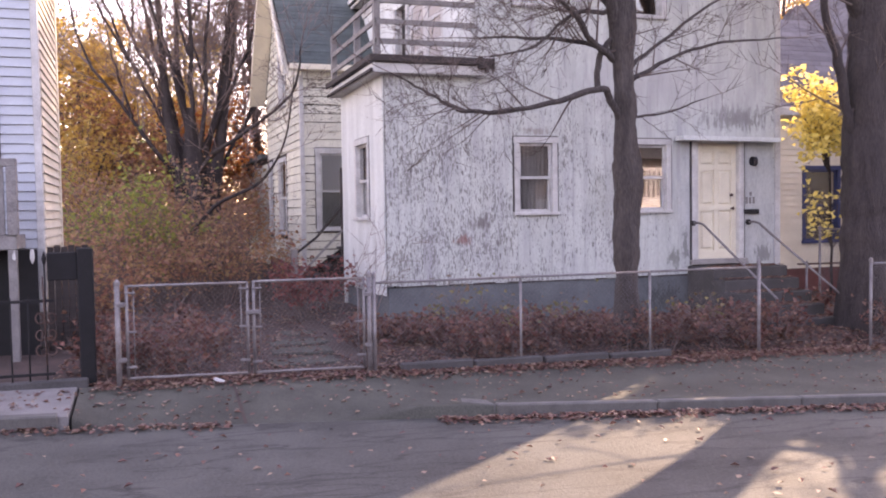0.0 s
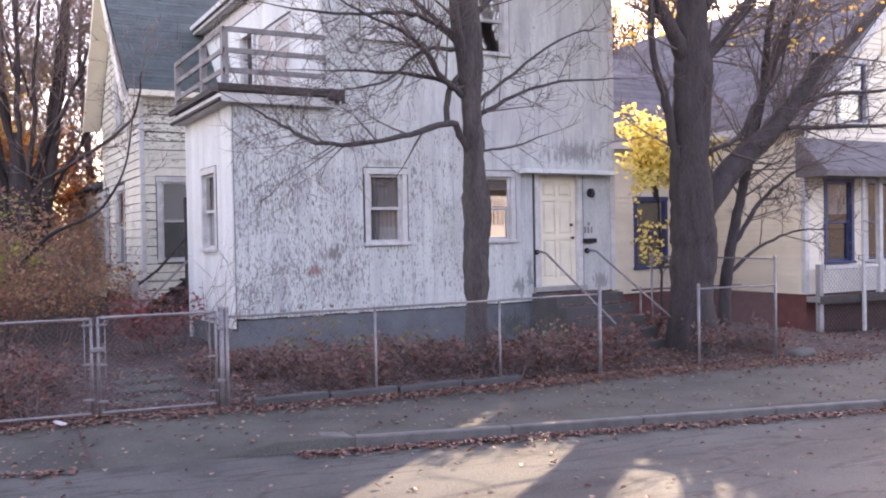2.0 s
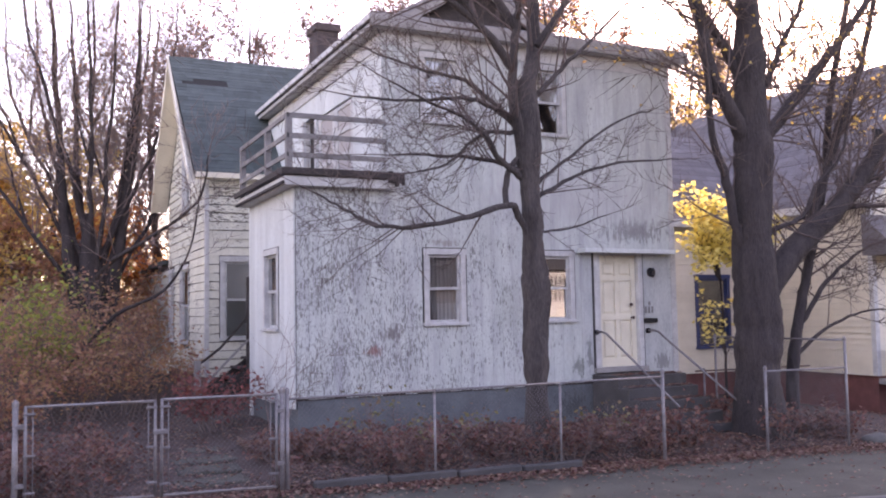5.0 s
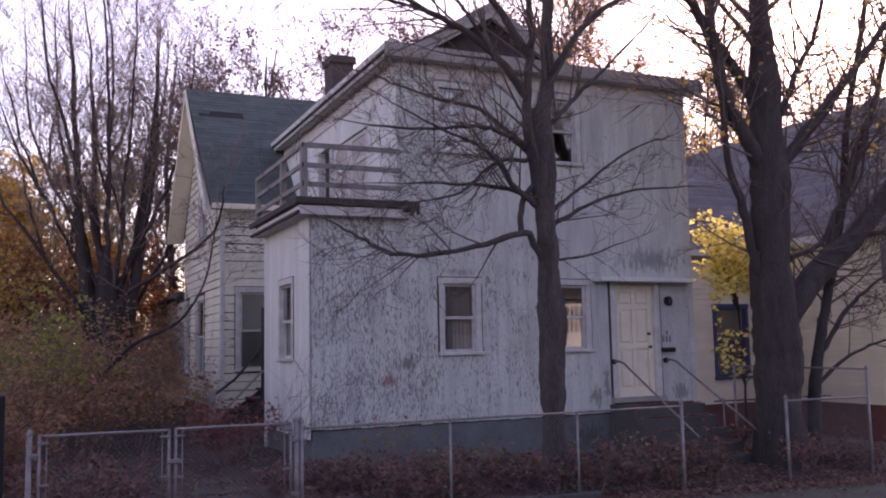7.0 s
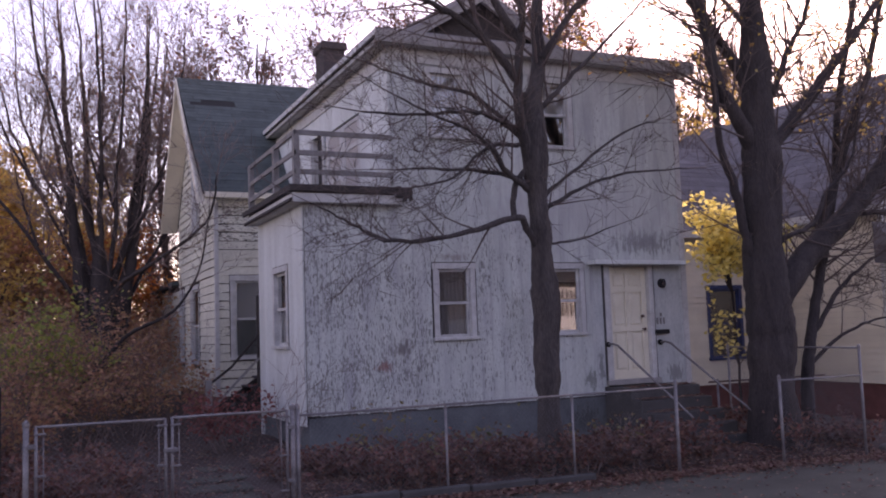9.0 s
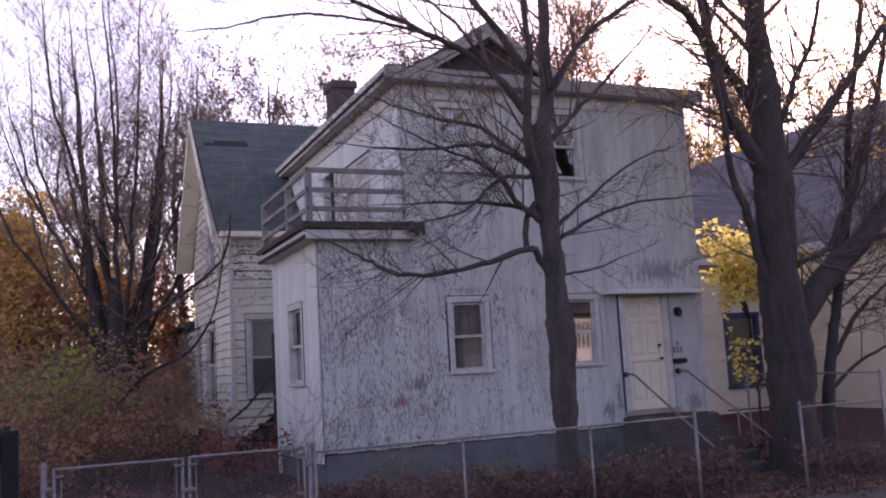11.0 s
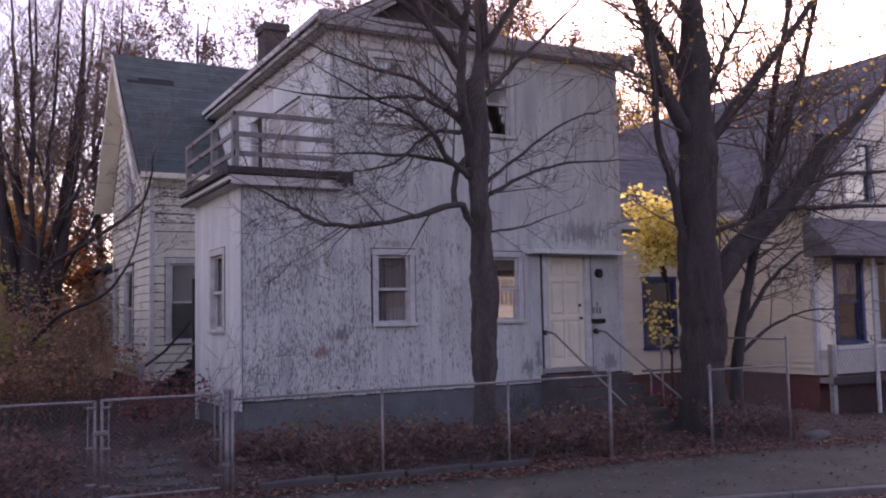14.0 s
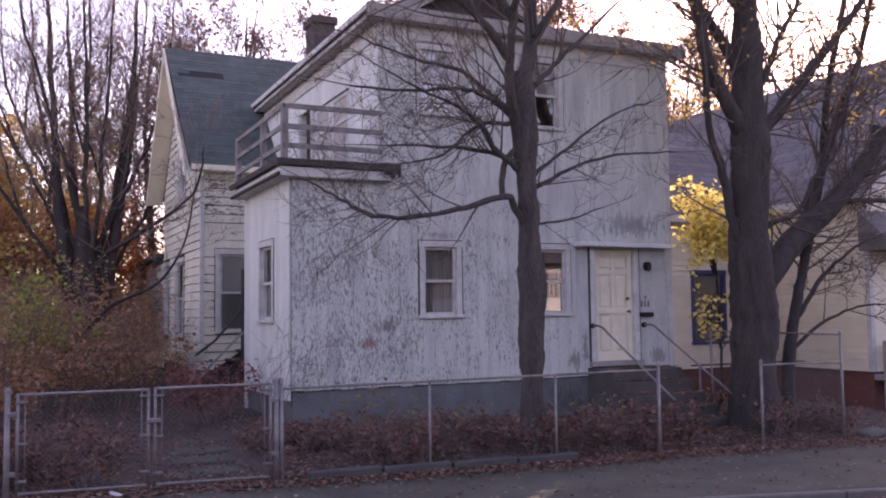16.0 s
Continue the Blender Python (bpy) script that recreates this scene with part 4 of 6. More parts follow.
def branch(soup, p, d, length, r, level, droop=0.0, tips=None, spread=0.8, lift=0.15, kids=(5, 8)):
    """A branch that bends, tapers and divides."""
    n = 4 if level else 3
    pts, q = [p.copy()], p.copy()
    d = d.normalized()
    for i in range(n):
        d = (d + Vector((random.uniform(-1, 1), random.uniform(-1, 1), random.uniform(-1, 1))) * KINK[0] + Vector((0, 0, lift * 0.5 - droop))).normalized()
        q = q + d * (length / n)
        pts.append(q.copy())
    soup.tube(pts, [r * (1 - 0.8 * i / n) for i in range(n + 1)], 5 if r > 0.03 else (4 if r > 0.010 else 3))
    if tips is not None and level <= 1:
        tips += pts[1:]
    if level <= 0:
        return
    for k in range(random.randint(*kids)):
        t = random.uniform(0.25, 1.0) * n
        i = min(int(t), n - 1)
        at = pts[i].lerp(pts[i + 1], t - i)
        axis = (pts[i + 1] - pts[i]).normalized()
        off = axis.orthogonal().normalized()
        off = Matrix.Rotation(random.uniform(0, math.tau), 3, axis) @ off
        branch(soup, at, axis * (1.15 - spread * 0.5) + off * spread * random.uniform(0.6, 1.1), length * random.uniform(0.42, 0.70), max(r * (1 - 0.7 * t / n) * 0.6, THIN[0]), level - 1, droop, tips, spread, lift, kids)


def limb(trunk, twigs, pts, r0, r1, level=2, reach=1.2, count=10, sides=8, tips=None, wob=0.015, spread=0.8, lift=0.1, start=0.15, kids=(3, 4)):
    """A main limb along points, with branches set along it."""
    line = curve(pts, 5, wob)
    n = len(line) - 1
    trunk.tube(line, [r0 + (r1 - r0) * i / n for i in range(n + 1)], sides, 0.15)
    for k in range(count):
        t = random.uniform(start, 1.0) * n
        i = min(int(t), n - 1)
        at = line[i].lerp(line[i + 1], t - i)
        axis = (line[i + 1] - line[i]).normalized()
        off = Matrix.Rotation(random.uniform(0, math.tau), 3, axis) @ axis.orthogonal().normalized()
        r = (r0 + (r1 - r0) * t / n) * 0.4
        branch(twigs, at, axis * 0.75 + off * spread, reach * random.uniform(0.55, 1.3), min(r, 0.022), level, 0.0, tips, 0.8, lift, kids)
    branch(twigs, line[-1], line[-1] - line[-2], reach, r1 * 0.9, level, 0.0, tips, 0.7, lift, kids)


def at_y(pairs, y, lean=0.0):
    """(x, z) pairs set at a depth, leaning nearer or further along the way."""
    n = len(pairs) - 1
    return [(x, y + lean * i / max(n, 1), z) for i, (x, z) in enumerate(pairs)]


# ---- street trees ----
random.seed(21)
tree = thing("street_tree", "slender bare street tree with spreading twigs behind the fence", "tree")
tr, tw = Soup(), Soup()
Y = 10.9
trunk_line = curve(at_y([(6.55, -0.6), (6.52, -0.2), (6.49, 0.78), (6.50, 1.89), (6.46, 2.84), (6.44, 3.89), (6.43, 4.87)], Y), 12, 0.004)
n = len(trunk_line) - 1
tr.tube(trunk_line, [0.30 - 0.10 * min(1, i / 11) - 0.055 * i / n + 0.012 * math.sin(i * 0.55) + 0.012 * math.sin(i * 0.21 + 1) for i in range(n + 1)], 20, 0.30)
limb(tr, tw, at_y([(6.45, 4.8), (6.60, 5.30), (6.67, 5.97), (6.75, 7.2), (6.7, 8.6)], Y, 0.3), 0.13, 0.05, count=16, reach=1.5)
limb(tr, tw, at_y([(6.46, 2.55), (6.21, 2.91), (6.06, 3.05), (5.37, 2.88), (4.62, 2.72), (3.99, 2.70), (3.53, 2.89), (3.09, 3.08)], Y, -0.5), 0.062, 0.010, count=22, reach=0.85, start=0.35)
limb(tr, tw, at_y([(6.06, 3.05), (6.09, 3.47), (6.29, 3.76), (6.37, 3.79)], Y), 0.045, 0.04, count=3, reach=0.7)
limb(tr, tw, at_y([(6.37, 3.79), (6.19, 4.28), (6.09, 4.91), (6.12, 5.48), (6.08, 5.89), (5.95, 7.4)], Y, -0.5), 0.085, 0.04, count=14)
limb(tr, tw, at_y([(6.24, 4.20), (5.83, 4.41), (5.31, 4.48), (4.47, 4.36), (3.69, 4.32)], Y, -0.4), 0.045, 0.012, count=19, reach=0.9)
limb(tr, tw, at_y([(6.32, 3.56), (5.82, 3.73), (5.13, 3.76), (4.47, 3.75)], Y, 0.4), 0.04, 0.012, count=19, reach=0.9)
limb(tr, tw, at_y([(6.35, 3.45), (5.91, 3.69), (5.56, 3.99), (5.22, 4.16), (4.80, 4.24), (4.07, 4.47)], Y, -0.7), 0.05, 0.012, count=19, reach=0.9)
limb(tr, tw, at_y([(6.50, 3.15), (6.68, 3.26), (7.21, 3.53), (7.92, 3.74), (8.97, 3.85)], Y, -0.2), 0.045, 0.010, count=10, reach=0.8)
limb(tr, tw, at_y([(6.48, 3.30), (6.64, 3.42), (7.12, 3.77), (8.14, 4.44), (8.89, 4.70)], Y, 0.3), 0.04, 0.010, count=9, reach=0.8)
limb(tr, tw, at_y([(6.48, 4.60), (6.71, 4.81), (7.16, 5.28), (7.9, 6.0)], Y, -0.3), 0.05, 0.02, count=10, reach=1.0)
limb(tr, tw, at_y([(6.50, 2.70), (7.0, 2.75), (7.6, 2.95)], Y, -0.2), 0.02, 0.008, count=6, reach=0.6, level=1)
limb(tr, tw, at_y([(6.06, 4.98), (5.66, 5.41), (4.99, 5.77), (4.39, 5.95), (3.3, 6.3), (2.3, 6.9)], Y - 0.2, -0.4), 0.065, 0.018, count=28, reach=1.3)
limb(tr, tw, at_y([(4.7, 5.86), (3.8, 5.98), (2.7, 5.93), (1.9, 5.66), (1.4, 5.55)], Y - 0.42, -0.2), 0.026, 0.007, count=16, reach=0.95)
limb(tr, tw, at_y([(5.5, 5.52), (4.8, 6.2), (3.9, 6.55), (3.0, 6.5)], Y - 0.35, -0.3), 0.03, 0.008, count=14, reach=1.0)
limb(tr, tw, at_y([(6.12, 5.5), (5.4, 6.6), (4.6, 7.4), (3.6, 7.9)], Y - 0.3, 0.5), 0.06, 0.02, count=14, reach=1.3)
limb(tr, tw, at_y([(6.62, 5.4), (7.3, 6.3), (8.4, 7.0), (9.3, 7.3)], Y, -0.4), 0.06, 0.015, count=14, reach=1.2)
limb(tr, tw, at_y([(6.2, 4.1), (5.6, 4.0), (5.0, 3.55), (4.3, 3.35)], Y, -0.5), 0.035, 0.010, count=16, reach=0.9)
limb(tr, tw, at_y([(6.2, 4.3), (5.5, 4.8), (4.8, 4.95), (4.0, 5.2)], Y, 0.3), 0.04, 0.010, count=16, reach=0.9)
tr.done("trunk", M_BARK, tree)
tw.done("crown", M_TWIG, tree, "bare twigs")

random.seed(22)
THIN[0] = 0.0068
tree = thing("large_street_tree", "thick dark tree with forking limbs and a few leaves", "tree")
tr, tw, tips = Soup(), Soup(), []
Y = 11.3
trunk_line = curve(at_y([(10.98, -0.95), (10.97, -0.6), (10.96, 0.3), (11.0, 0.97), (11.03, 1.6), (10.98, 2.66), (11.04, 3.81), (11.07, 4.67), (11.06, 5.5), (11.07, 6.5), (11.05, 7.4), (11.0, 9.0), (11.2, 10.5)], Y), 10, 0.004)
GIRTH = ((-1.0, 0.54), (-0.5, 0.43), (0.3, 0.345), (1.6, 0.345), (2.4, 0.31), (3.8, 0.305), (4.7, 0.275), (5.5, 0.235), (6.5, 0.19), (7.4, 0.15), (10.6, 0.06))


def girth(z):
    for (z0, r0), (z1, r1) in zip(GIRTH, GIRTH[1:]):
        if z <= z1:
            return r0 + (r1 - r0) * (z - z0) / (z1 - z0)
    return GIRTH[-1][1]


tr.tube(trunk_line, [girth(p[2]) * 1.06 + 0.012 * math.sin(i * 0.7) for i, p in enumerate(trunk_line)], 26, 0.2)
spec = (
    ([(10.95, 4.2), (10.81, 4.48), (10.45, 5.0), (10.06, 5.62), (9.95, 6.2), (9.5, 6.95), (9.0, 7.2), (8.2, 7.6)], -0.2, 0.15, 0.05, 20),
    ([(10.95, 5.2), (10.80, 5.70), (10.40, 6.4), (10.2, 6.95), (10.3, 8.4)], 0.4, 0.11, 0.04, 12),
    ([(10.8, 2.5), (10.61, 2.85), (10.40, 3.64), (10.10, 4.45), (10.04, 5.33), (9.9, 6.0), (9.85, 7.6)], -0.2, 0.09, 0.035, 12),
    ([(11.1, 4.2), (11.3, 4.42), (11.82, 4.90), (12.63, 5.72), (13.3, 6.4), (14.3, 7.5)], 0.0, 0.15, 0.05, 28),
    ([(11.1, 4.85), (11.25, 5.12), (11.59, 5.46), (12.08, 6.3), (12.6, 7.0), (13.0, 8.2)], 0.3, 0.08, 0.03, 28),
    ([(11.0, 1.5), (11.3, 1.98), (11.97, 2.63), (12.80, 3.22), (13.42, 3.80), (14.13, 4.54), (14.96, 5.10), (16.04, 6.0)], -0.2, 0.27, 0.08, 20),
    ([(13.0, 3.35), (13.30, 3.62), (13.7, 3.82), (14.4, 3.99), (15.9, 4.16)], -0.2, 0.08, 0.03, 10),
    ([(12.9, 3.22), (13.29, 3.33), (14.05, 3.36), (15.84, 3.47)], -0.3, 0.06, 0.03, 9),
    ([(12.1, 2.75), (12.30, 2.95), (12.57, 3.45), (13.16, 4.73), (13.74, 5.75), (14.12, 6.76), (14.6, 8.0)], 0.1, 0.11, 0.04, 22),
    ([(11.15, 2.72), (11.5, 2.90), (12.0, 3.11), (12.3, 3.64), (12.83, 4.18), (13.11, 5.14)], -0.3, 0.055, 0.02, 8),
)
for pts, lean, r0, r1, count in spec:
    limb(tr, tw, at_y(pts, Y, lean), r0, r1, count=int(count * 1.6), reach=1.45, tips=tips, sides=10)
for k in range(24):
    a = random.uniform(0, math.tau)
    branch(tw, Vector((11.0, Y, random.uniform(6.3, 9.5))), Vector((math.cos(a), math.sin(a), 0.8)), 2.6, 0.05, 3, 0, tips, 0.8, 0.15, (3, 5))
tr.done("trunk", M_BARK2, tree)
tw.done("crown", M_TWIG, tree, "bare dark twigs")
lf = Soup()
for p in random.sample(tips, min(len(tips), 2600)):
    if p.z > 4.6:
        lf.leaf(p, random.uniform(0.06, 0.10))
lf.done("leaves", M_GOLD, tree, "last golden leaves", False)

random.seed(23)
tree = thing("young_tree", "thin leaning bare tree beside the thick one", "tree")
tr, tw = Soup(), Soup()
limb(tr, tw, at_y([(11.75, -0.8), (11.85, 0.48), (12.05, 1.28), (12.36, 2.14), (12.60, 2.76), (12.95, 3.8), (13.30, 5.47), (13.82, 7.09), (14.2, 8.6)], 11.35, 0.3), 0.115, 0.04, count=22, reach=1.3, start=0.3)
limb(tr, tw, at_y([(12.1, 1.3), (12.7, 2.0), (13.4, 2.5), (14.2, 2.8)], 11.4, -0.2), 0.05, 0.012, count=12, reach=0.9)
limb(tr, tw, at_y([(11.9, 0.7), (12.6, 1.2), (13.3, 1.45), (14.1, 1.5)], 11.4, -0.4), 0.04, 0.010, count=10, reach=0.8)
tr.done("trunk", M_BARK2, tree)
tw.done("crown", M_TWIG, tree, "bare twigs")

# ---- trees and shrubs behind ----
random.seed(31)
THIN[0] = 0.0062
tree = thing("bare_yard_tree", "tall many-stemmed bare tree behind the yard", "tree")
tr, tw, buds = Soup(), Soup(), []
bx, by = 1.75, 26.0
tr.tube(curve([(bx, by, -0.5), (bx - 0.05, by, 0.8), (bx - 0.10, by, 2.0), (bx - 0.15, by, 3.0), (bx - 0.2, by, 4.4)], 3), [0.50, 0.46, 0.44, 0.42, 0.40, 0.39, 0.38, 0.36, 0.33, 0.28, 0.22, 0.16, 0.10], 12, 0.2)
for k in range(13):
    s = (k - 6) / 6
    top = Vector((bx - 0.55 + s * 3.0 + random.uniform(-0.3, 0.3), by + random.uniform(-1.6, 1.6), 12.1 - 3.4 * s * s + random.uniform(-0.7, 0.5)))
    a = Vector((bx - 0.12 + s * 0.25, by + random.uniform(-0.15, 0.15), random.choice((0.6, 1.4, 2.2, 3.0)) + 1.2 * (1 - abs(s)) + random.uniform(-0.3, 0.5)))
    m1 = a.lerp(top, 0.28) + Vector((s * 0.30 + random.uniform(-0.15, 0.15), random.uniform(-0.2, 0.2), -0.1))
    m2 = a.lerp(top, 0.62) + Vector((s * 0.55 + random.uniform(-0.2, 0.2), random.uniform(-0.2, 0.2), 0))
    limb(tr, tw, [a, m1, m2, top], random.uniform(0.06, 0.115), 0.014, count=18, reach=1.9, level=2, spread=0.65, lift=0.28, start=0.25, sides=7, kids=(4, 6), wob=0.05, tips=buds)
    for q in range(1):
        f0 = m1.lerp(m2, random.uniform(0.0, 0.8))
        e0 = f0 + Vector((random.uniform(-0.9, 0.9) + s * 0.7, random.uniform(-0.8, 0.8), random.uniform(2.2, 3.6)))
        limb(tr, tw, [f0, f0.lerp(e0, 0.5) + Vector((random.uniform(-0.2, 0.2), 0, -0.1)), e0], 0.045, 0.012, count=10, reach=1.5, level=2, spread=0.65, lift=0.28, start=0.2, sides=5, kids=(3, 5), wob=0.04, tips=buds)
limb(tr, tw, [(bx + 0.3, by, -0.4), (bx + 0.42, by, 2.0), (bx + 0.75, by, 4.6), (bx + 1.05, by - 0.2, 7.2), (bx + 1.1, by, 9.6)], 0.24, 0.04, count=20, reach=1.9, level=2, spread=0.65, lift=0.28, start=0.35, kids=(4, 6), wob=0.04, tips=buds)
limb(tr, tw, [(bx - 0.3, by + 0.2, -0.4), (bx - 0.55, by, 2.2), (bx - 0.85, by, 4.8), (bx - 1.0, by + 0.2, 7.6), (bx - 1.2, by, 10.2)], 0.20, 0.04, count=20, reach=1.9, level=2, spread=0.65, lift=0.28, start=0.35, kids=(4, 6), wob=0.04, tips=buds)
limb(tr, tw, [(bx, by, 2.6), (2.0, 23.5, 3.0), (2.6, 21.5, 3.4), (3.3, 19.4, 4.0), (3.4, 18.6, 4.9)], 0.08, 0.012, count=14, reach=1.0, sides=6)
limb(tr, tw, [(0.6, 19.0, 0.4), (1.6, 18.8, 1.6), (2.5, 18.6, 2.1), (3.0, 18.5, 2.9), (3.2, 18.4, 4.2)], 0.05, 0.010, count=12, reach=0.9, sides=6)
tr.done("trunk", M_BARK2, tree)
tw.done("crown", M_FINE, tree, "fan of fine bare twigs")
lf = Soup()
for p in random.sample(buds, min(len(buds), 2600)):
    lf.leaf(p + Vector((random.gauss(0, 0.1), random.gauss(0, 0.1), random.gauss(0, 0.1))), random.uniform(0.05, 0.10))
lf.done("leaves", M_BROWN, tree, "last shrivelled brown leaves", False)


def leafy_tree(name, label, x, y, height, width, leaves, material, size, seed, bare=2, trunk_r=0.2, boughs=16, fine=0.0003):
    random.seed(seed)
    t = thing(name, label, "tree", "trees behind the houses")
    tr, tw, tips = Soup(), Soup(), []
    z0 = rise(x, y) - 0.1
    THIN[0] = fine * y
    line = curve([(x, y, z0), (x + random.uniform(-0.3, 0.3), y, z0 + height * 0.3), (x + random.uniform(-0.5, 0.5), y, z0 + height * 0.6), (x + random.uniform(-0.5, 0.5), y, z0 + height * 0.92)], 4, 0.03)
    n = len(line) - 1
    tr.tube(line, [trunk_r * (1 - 0.85 * i / n) for i in range(n + 1)], 7)
    for k in range(boughs):
        u = random.uniform(0.22, 0.97)
        p = line[int(u * n)]
        a = random.uniform(0, math.tau)
        branch(tw, p, Vector((math.cos(a), math.sin(a), random.uniform(0.3, 1.0))), width * random.uniform(0.6, 1.1) * (1.15 - 0.6 * u), trunk_r * 0.35 * (1.1 - u), bare, 0, tips, 0.8, 0.2, (4, 6))
    tr.done("trunk", M_BARK2, t)
    tw.done("branchwork", M_TWIG, t)["kind"] = "stuff"
    if leaves:
        lf = Soup()
        for k in range(leaves):
            p = random.choice(tips)
            lf.leaf(p + Vector((random.gauss(0, 0.22), random.gauss(0, 0.22), random.gauss(0, 0.2))), size * random.uniform(0.7, 1.3))
        lf.done("crown", material, t, "", False)
    return t


leafy_tree("gold_tree", "tree with thin gold-brown autumn leaves", -1.3, 31, 7.5, 2.6, 3000, M_GOLD, 0.20, 41)
leafy_tree("gold_tree", "tree with thin gold-brown autumn leaves", 0.2, 36, 9.0, 3.0, 3200, M_GOLD, 0.22, 42)
leafy_tree("gold_tree", "tree with thin gold-brown autumn leaves", -3.6, 34, 9.0, 3.2, 2600, M_GOLD, 0.22, 43)
leafy_tree("gold_tree", "small gold-brown tree beyond the yard", -1.0, 25, 3.6, 1.6, 1500, M_GOLD, 0.13, 44, trunk_r=0.09)
leafy_tree("gold_tree", "tree with thin gold-brown autumn leaves", 1.0, 33, 8.0, 3.0, 3000, M_GOLD, 0.18, 46)
leafy_tree("gold_tree", "tree with thin gold-brown autumn leaves", -2.2, 28, 7.0, 2.6, 3000, M_GOLD, 0.16, 47)
leafy_tree("gold_tree", "low tree with brown and gold leaves", -0.3, 28, 5.5, 2.2, 3400, M_BROWN, 0.15, 48, trunk_r=0.1)
leafy_tree("orange_tree", "low orange autumn tree behind the wing", 2.5, 30, 5.2, 2.0, 3800, M_ORANGE, 0.15, 49, trunk_r=0.1)
leafy_tree("orange_tree", "low orange autumn tree behind the wing", 3.2, 36, 5.0, 2.2, 2600, M_ORANGE, 0.17, 45, trunk_r=0.12)
for i, (x, y, h) in enumerate(((4.6, 36, 14.5), (7.0, 38, 15), (9.5, 40, 17), (2.0, 44, 13), (13, 40, 17), (17.5, 44, 17), (-5, 46, 12), (22, 42, 16))):
    leafy_tree("bare_tree", "distant bare tree with russet tips", x, y, h, 4.6, 1500, M_RUSSET, 0.16, 50 + i, bare=3, boughs=12, fine=0.0004)
leafy_tree("russet_tree", "tree with russet and gold leaves behind the roofs", 14.5, 27, 10.5, 3.4, 2600, M_ORANGE, 0.19, 61)
leafy_tree("russet_tree", "tree with russet and gold leaves behind the roofs", 18.5, 32, 13, 4.2, 2600, M_GOLD, 0.2, 62)
leafy_tree("russet_tree", "tree with russet and gold leaves behind the roofs", 24.5, 34, 13.5, 4.4, 2200, M_GOLD, 0.2, 63)
leafy_tree("russet_tree", "tree with russet and gold leaves behind the roofs", 31, 33, 13.0, 4.2, 1800, M_ORANGE, 0.2, 64)
leafy_tree("russet_tree", "tree with russet and gold leaves behind the roofs", 16.3, 25, 9.5, 2.8, 3600, M_ORANGE, 0.16, 66)
leafy_tree("russet_tree", "tree with russet and gold leaves behind the roofs", 14.8, 25.5, 9.0, 2.4, 3000, M_GOLD, 0.15, 67)
leafy_tree("russet_tree", "tree with russet and gold leaves behind the roofs", 17.2, 28, 15, 4.2, 3600, M_RUSSET, 0.15, 68, bare=3, boughs=22)
leafy_tree("russet_tree", "tree with russet and gold leaves behind the roofs", 21.5, 25.5, 11, 3.2, 3000, M_GOLD, 0.14, 69, bare=3)
for i, (x, y, h, m) in enumerate(((20, 33, 17, M_GOLD), (25, 36, 18, M_ORANGE), (29.5, 34, 17, M_GOLD), (34, 38, 18, M_RUSSET), (15.5, 34, 16, M_RUSSET), (38, 33, 16, M_GOLD))):
    leafy_tree("russet_tree", "tall half-bare tree with gold leaves behind the roofs", x, y, h, 5.0, 2600, m, 0.17, 170 + i, bare=3, boughs=22, fine=0.00055)
for i, (x, y, h) in enumerate(((6.3, 29.0, 12.5), (5.2, 33.0, 12.0), (8.2, 33.0, 13.0))):
    leafy_tree("bare_tree", "bare upright tree behind the chimney", x, y, h, 3.4, 350, M_RUSSET, 0.12, 190 + i, bare=3, boughs=18, fine=0.00036, trunk_r=0.16)
for i, (x, y, h, m) in enumerate(((11.5, 27.0, 10.6, M_RUSSET), (13.2, 28.0, 11.2, M_GOLD), (12.4, 31.0, 13.0, M_RUSSET))):
    leafy_tree("russet_tree", "tree with russet and gold leaves behind the roofs", x, y, h, 3.2, 3400, m, 0.15, 195 + i, bare=3, boughs=20)
random.seed(71)
THIN[0] = 0.005
tree = thing("yellow_tree", "small bright yellow maple between the houses", "tree")
tr, tw, tips, lowtips = Soup(), Soup(), [], []
limb(tr, tw, [(13.1, 14.4, -0.8), (13.05, 14.3, 0.6), (12.9, 14.2, 2.0), (12.7, 14.0, 2.9)], 0.035, 0.015, count=4, reach=0.5, sides=6)
for ex, ez in ((12.4, 3.35), (12.7, 3.0), (13.2, 3.6), (13.7, 3.3), (13.1, 2.8), (12.5, 2.7), (12.7, 3.65), (13.0, 3.3), (14.0, 3.6), (14.3, 3.2)):
    limb(tr, tw, [(12.9, 14.2, 2.1), (12.6, 14.0, 2.5), (ex - 0.75, 13.35 + 0.4 * (ez - 2.6), ez * 0.96)], 0.02, 0.008, count=8, reach=0.36, sides=5, tips=tips, kids=(3, 4), start=0.55)
for ex, ez in ((13.1, 1.5), (13.5, 1.3), (13.2, 0.95)):
    limb(tr, tw, [(13.05, 14.3, 0.6), (12.8, 14.2, 1.0), (ex - 0.75, 14.0, ez)], 0.015, 0.006, count=5, reach=0.35, sides=5, tips=lowtips, kids=(3, 4))
tr.done("trunk", M_BARK2, tree)
tw.done("branchwork", M_TWIG, tree)["kind"] = "stuff"
lf = Soup()
for group, n in ((tips, 1800), (lowtips, 110)):
    for k in range(n):
        lf.leaf(random.choice(group) + Vector((random.gauss(0, 0.08), random.gauss(0, 0.08), random.gauss(0, 0.06))), random.uniform(0.09, 0.17))
lf.done("crown", M_YELLOW, tree, "", False)

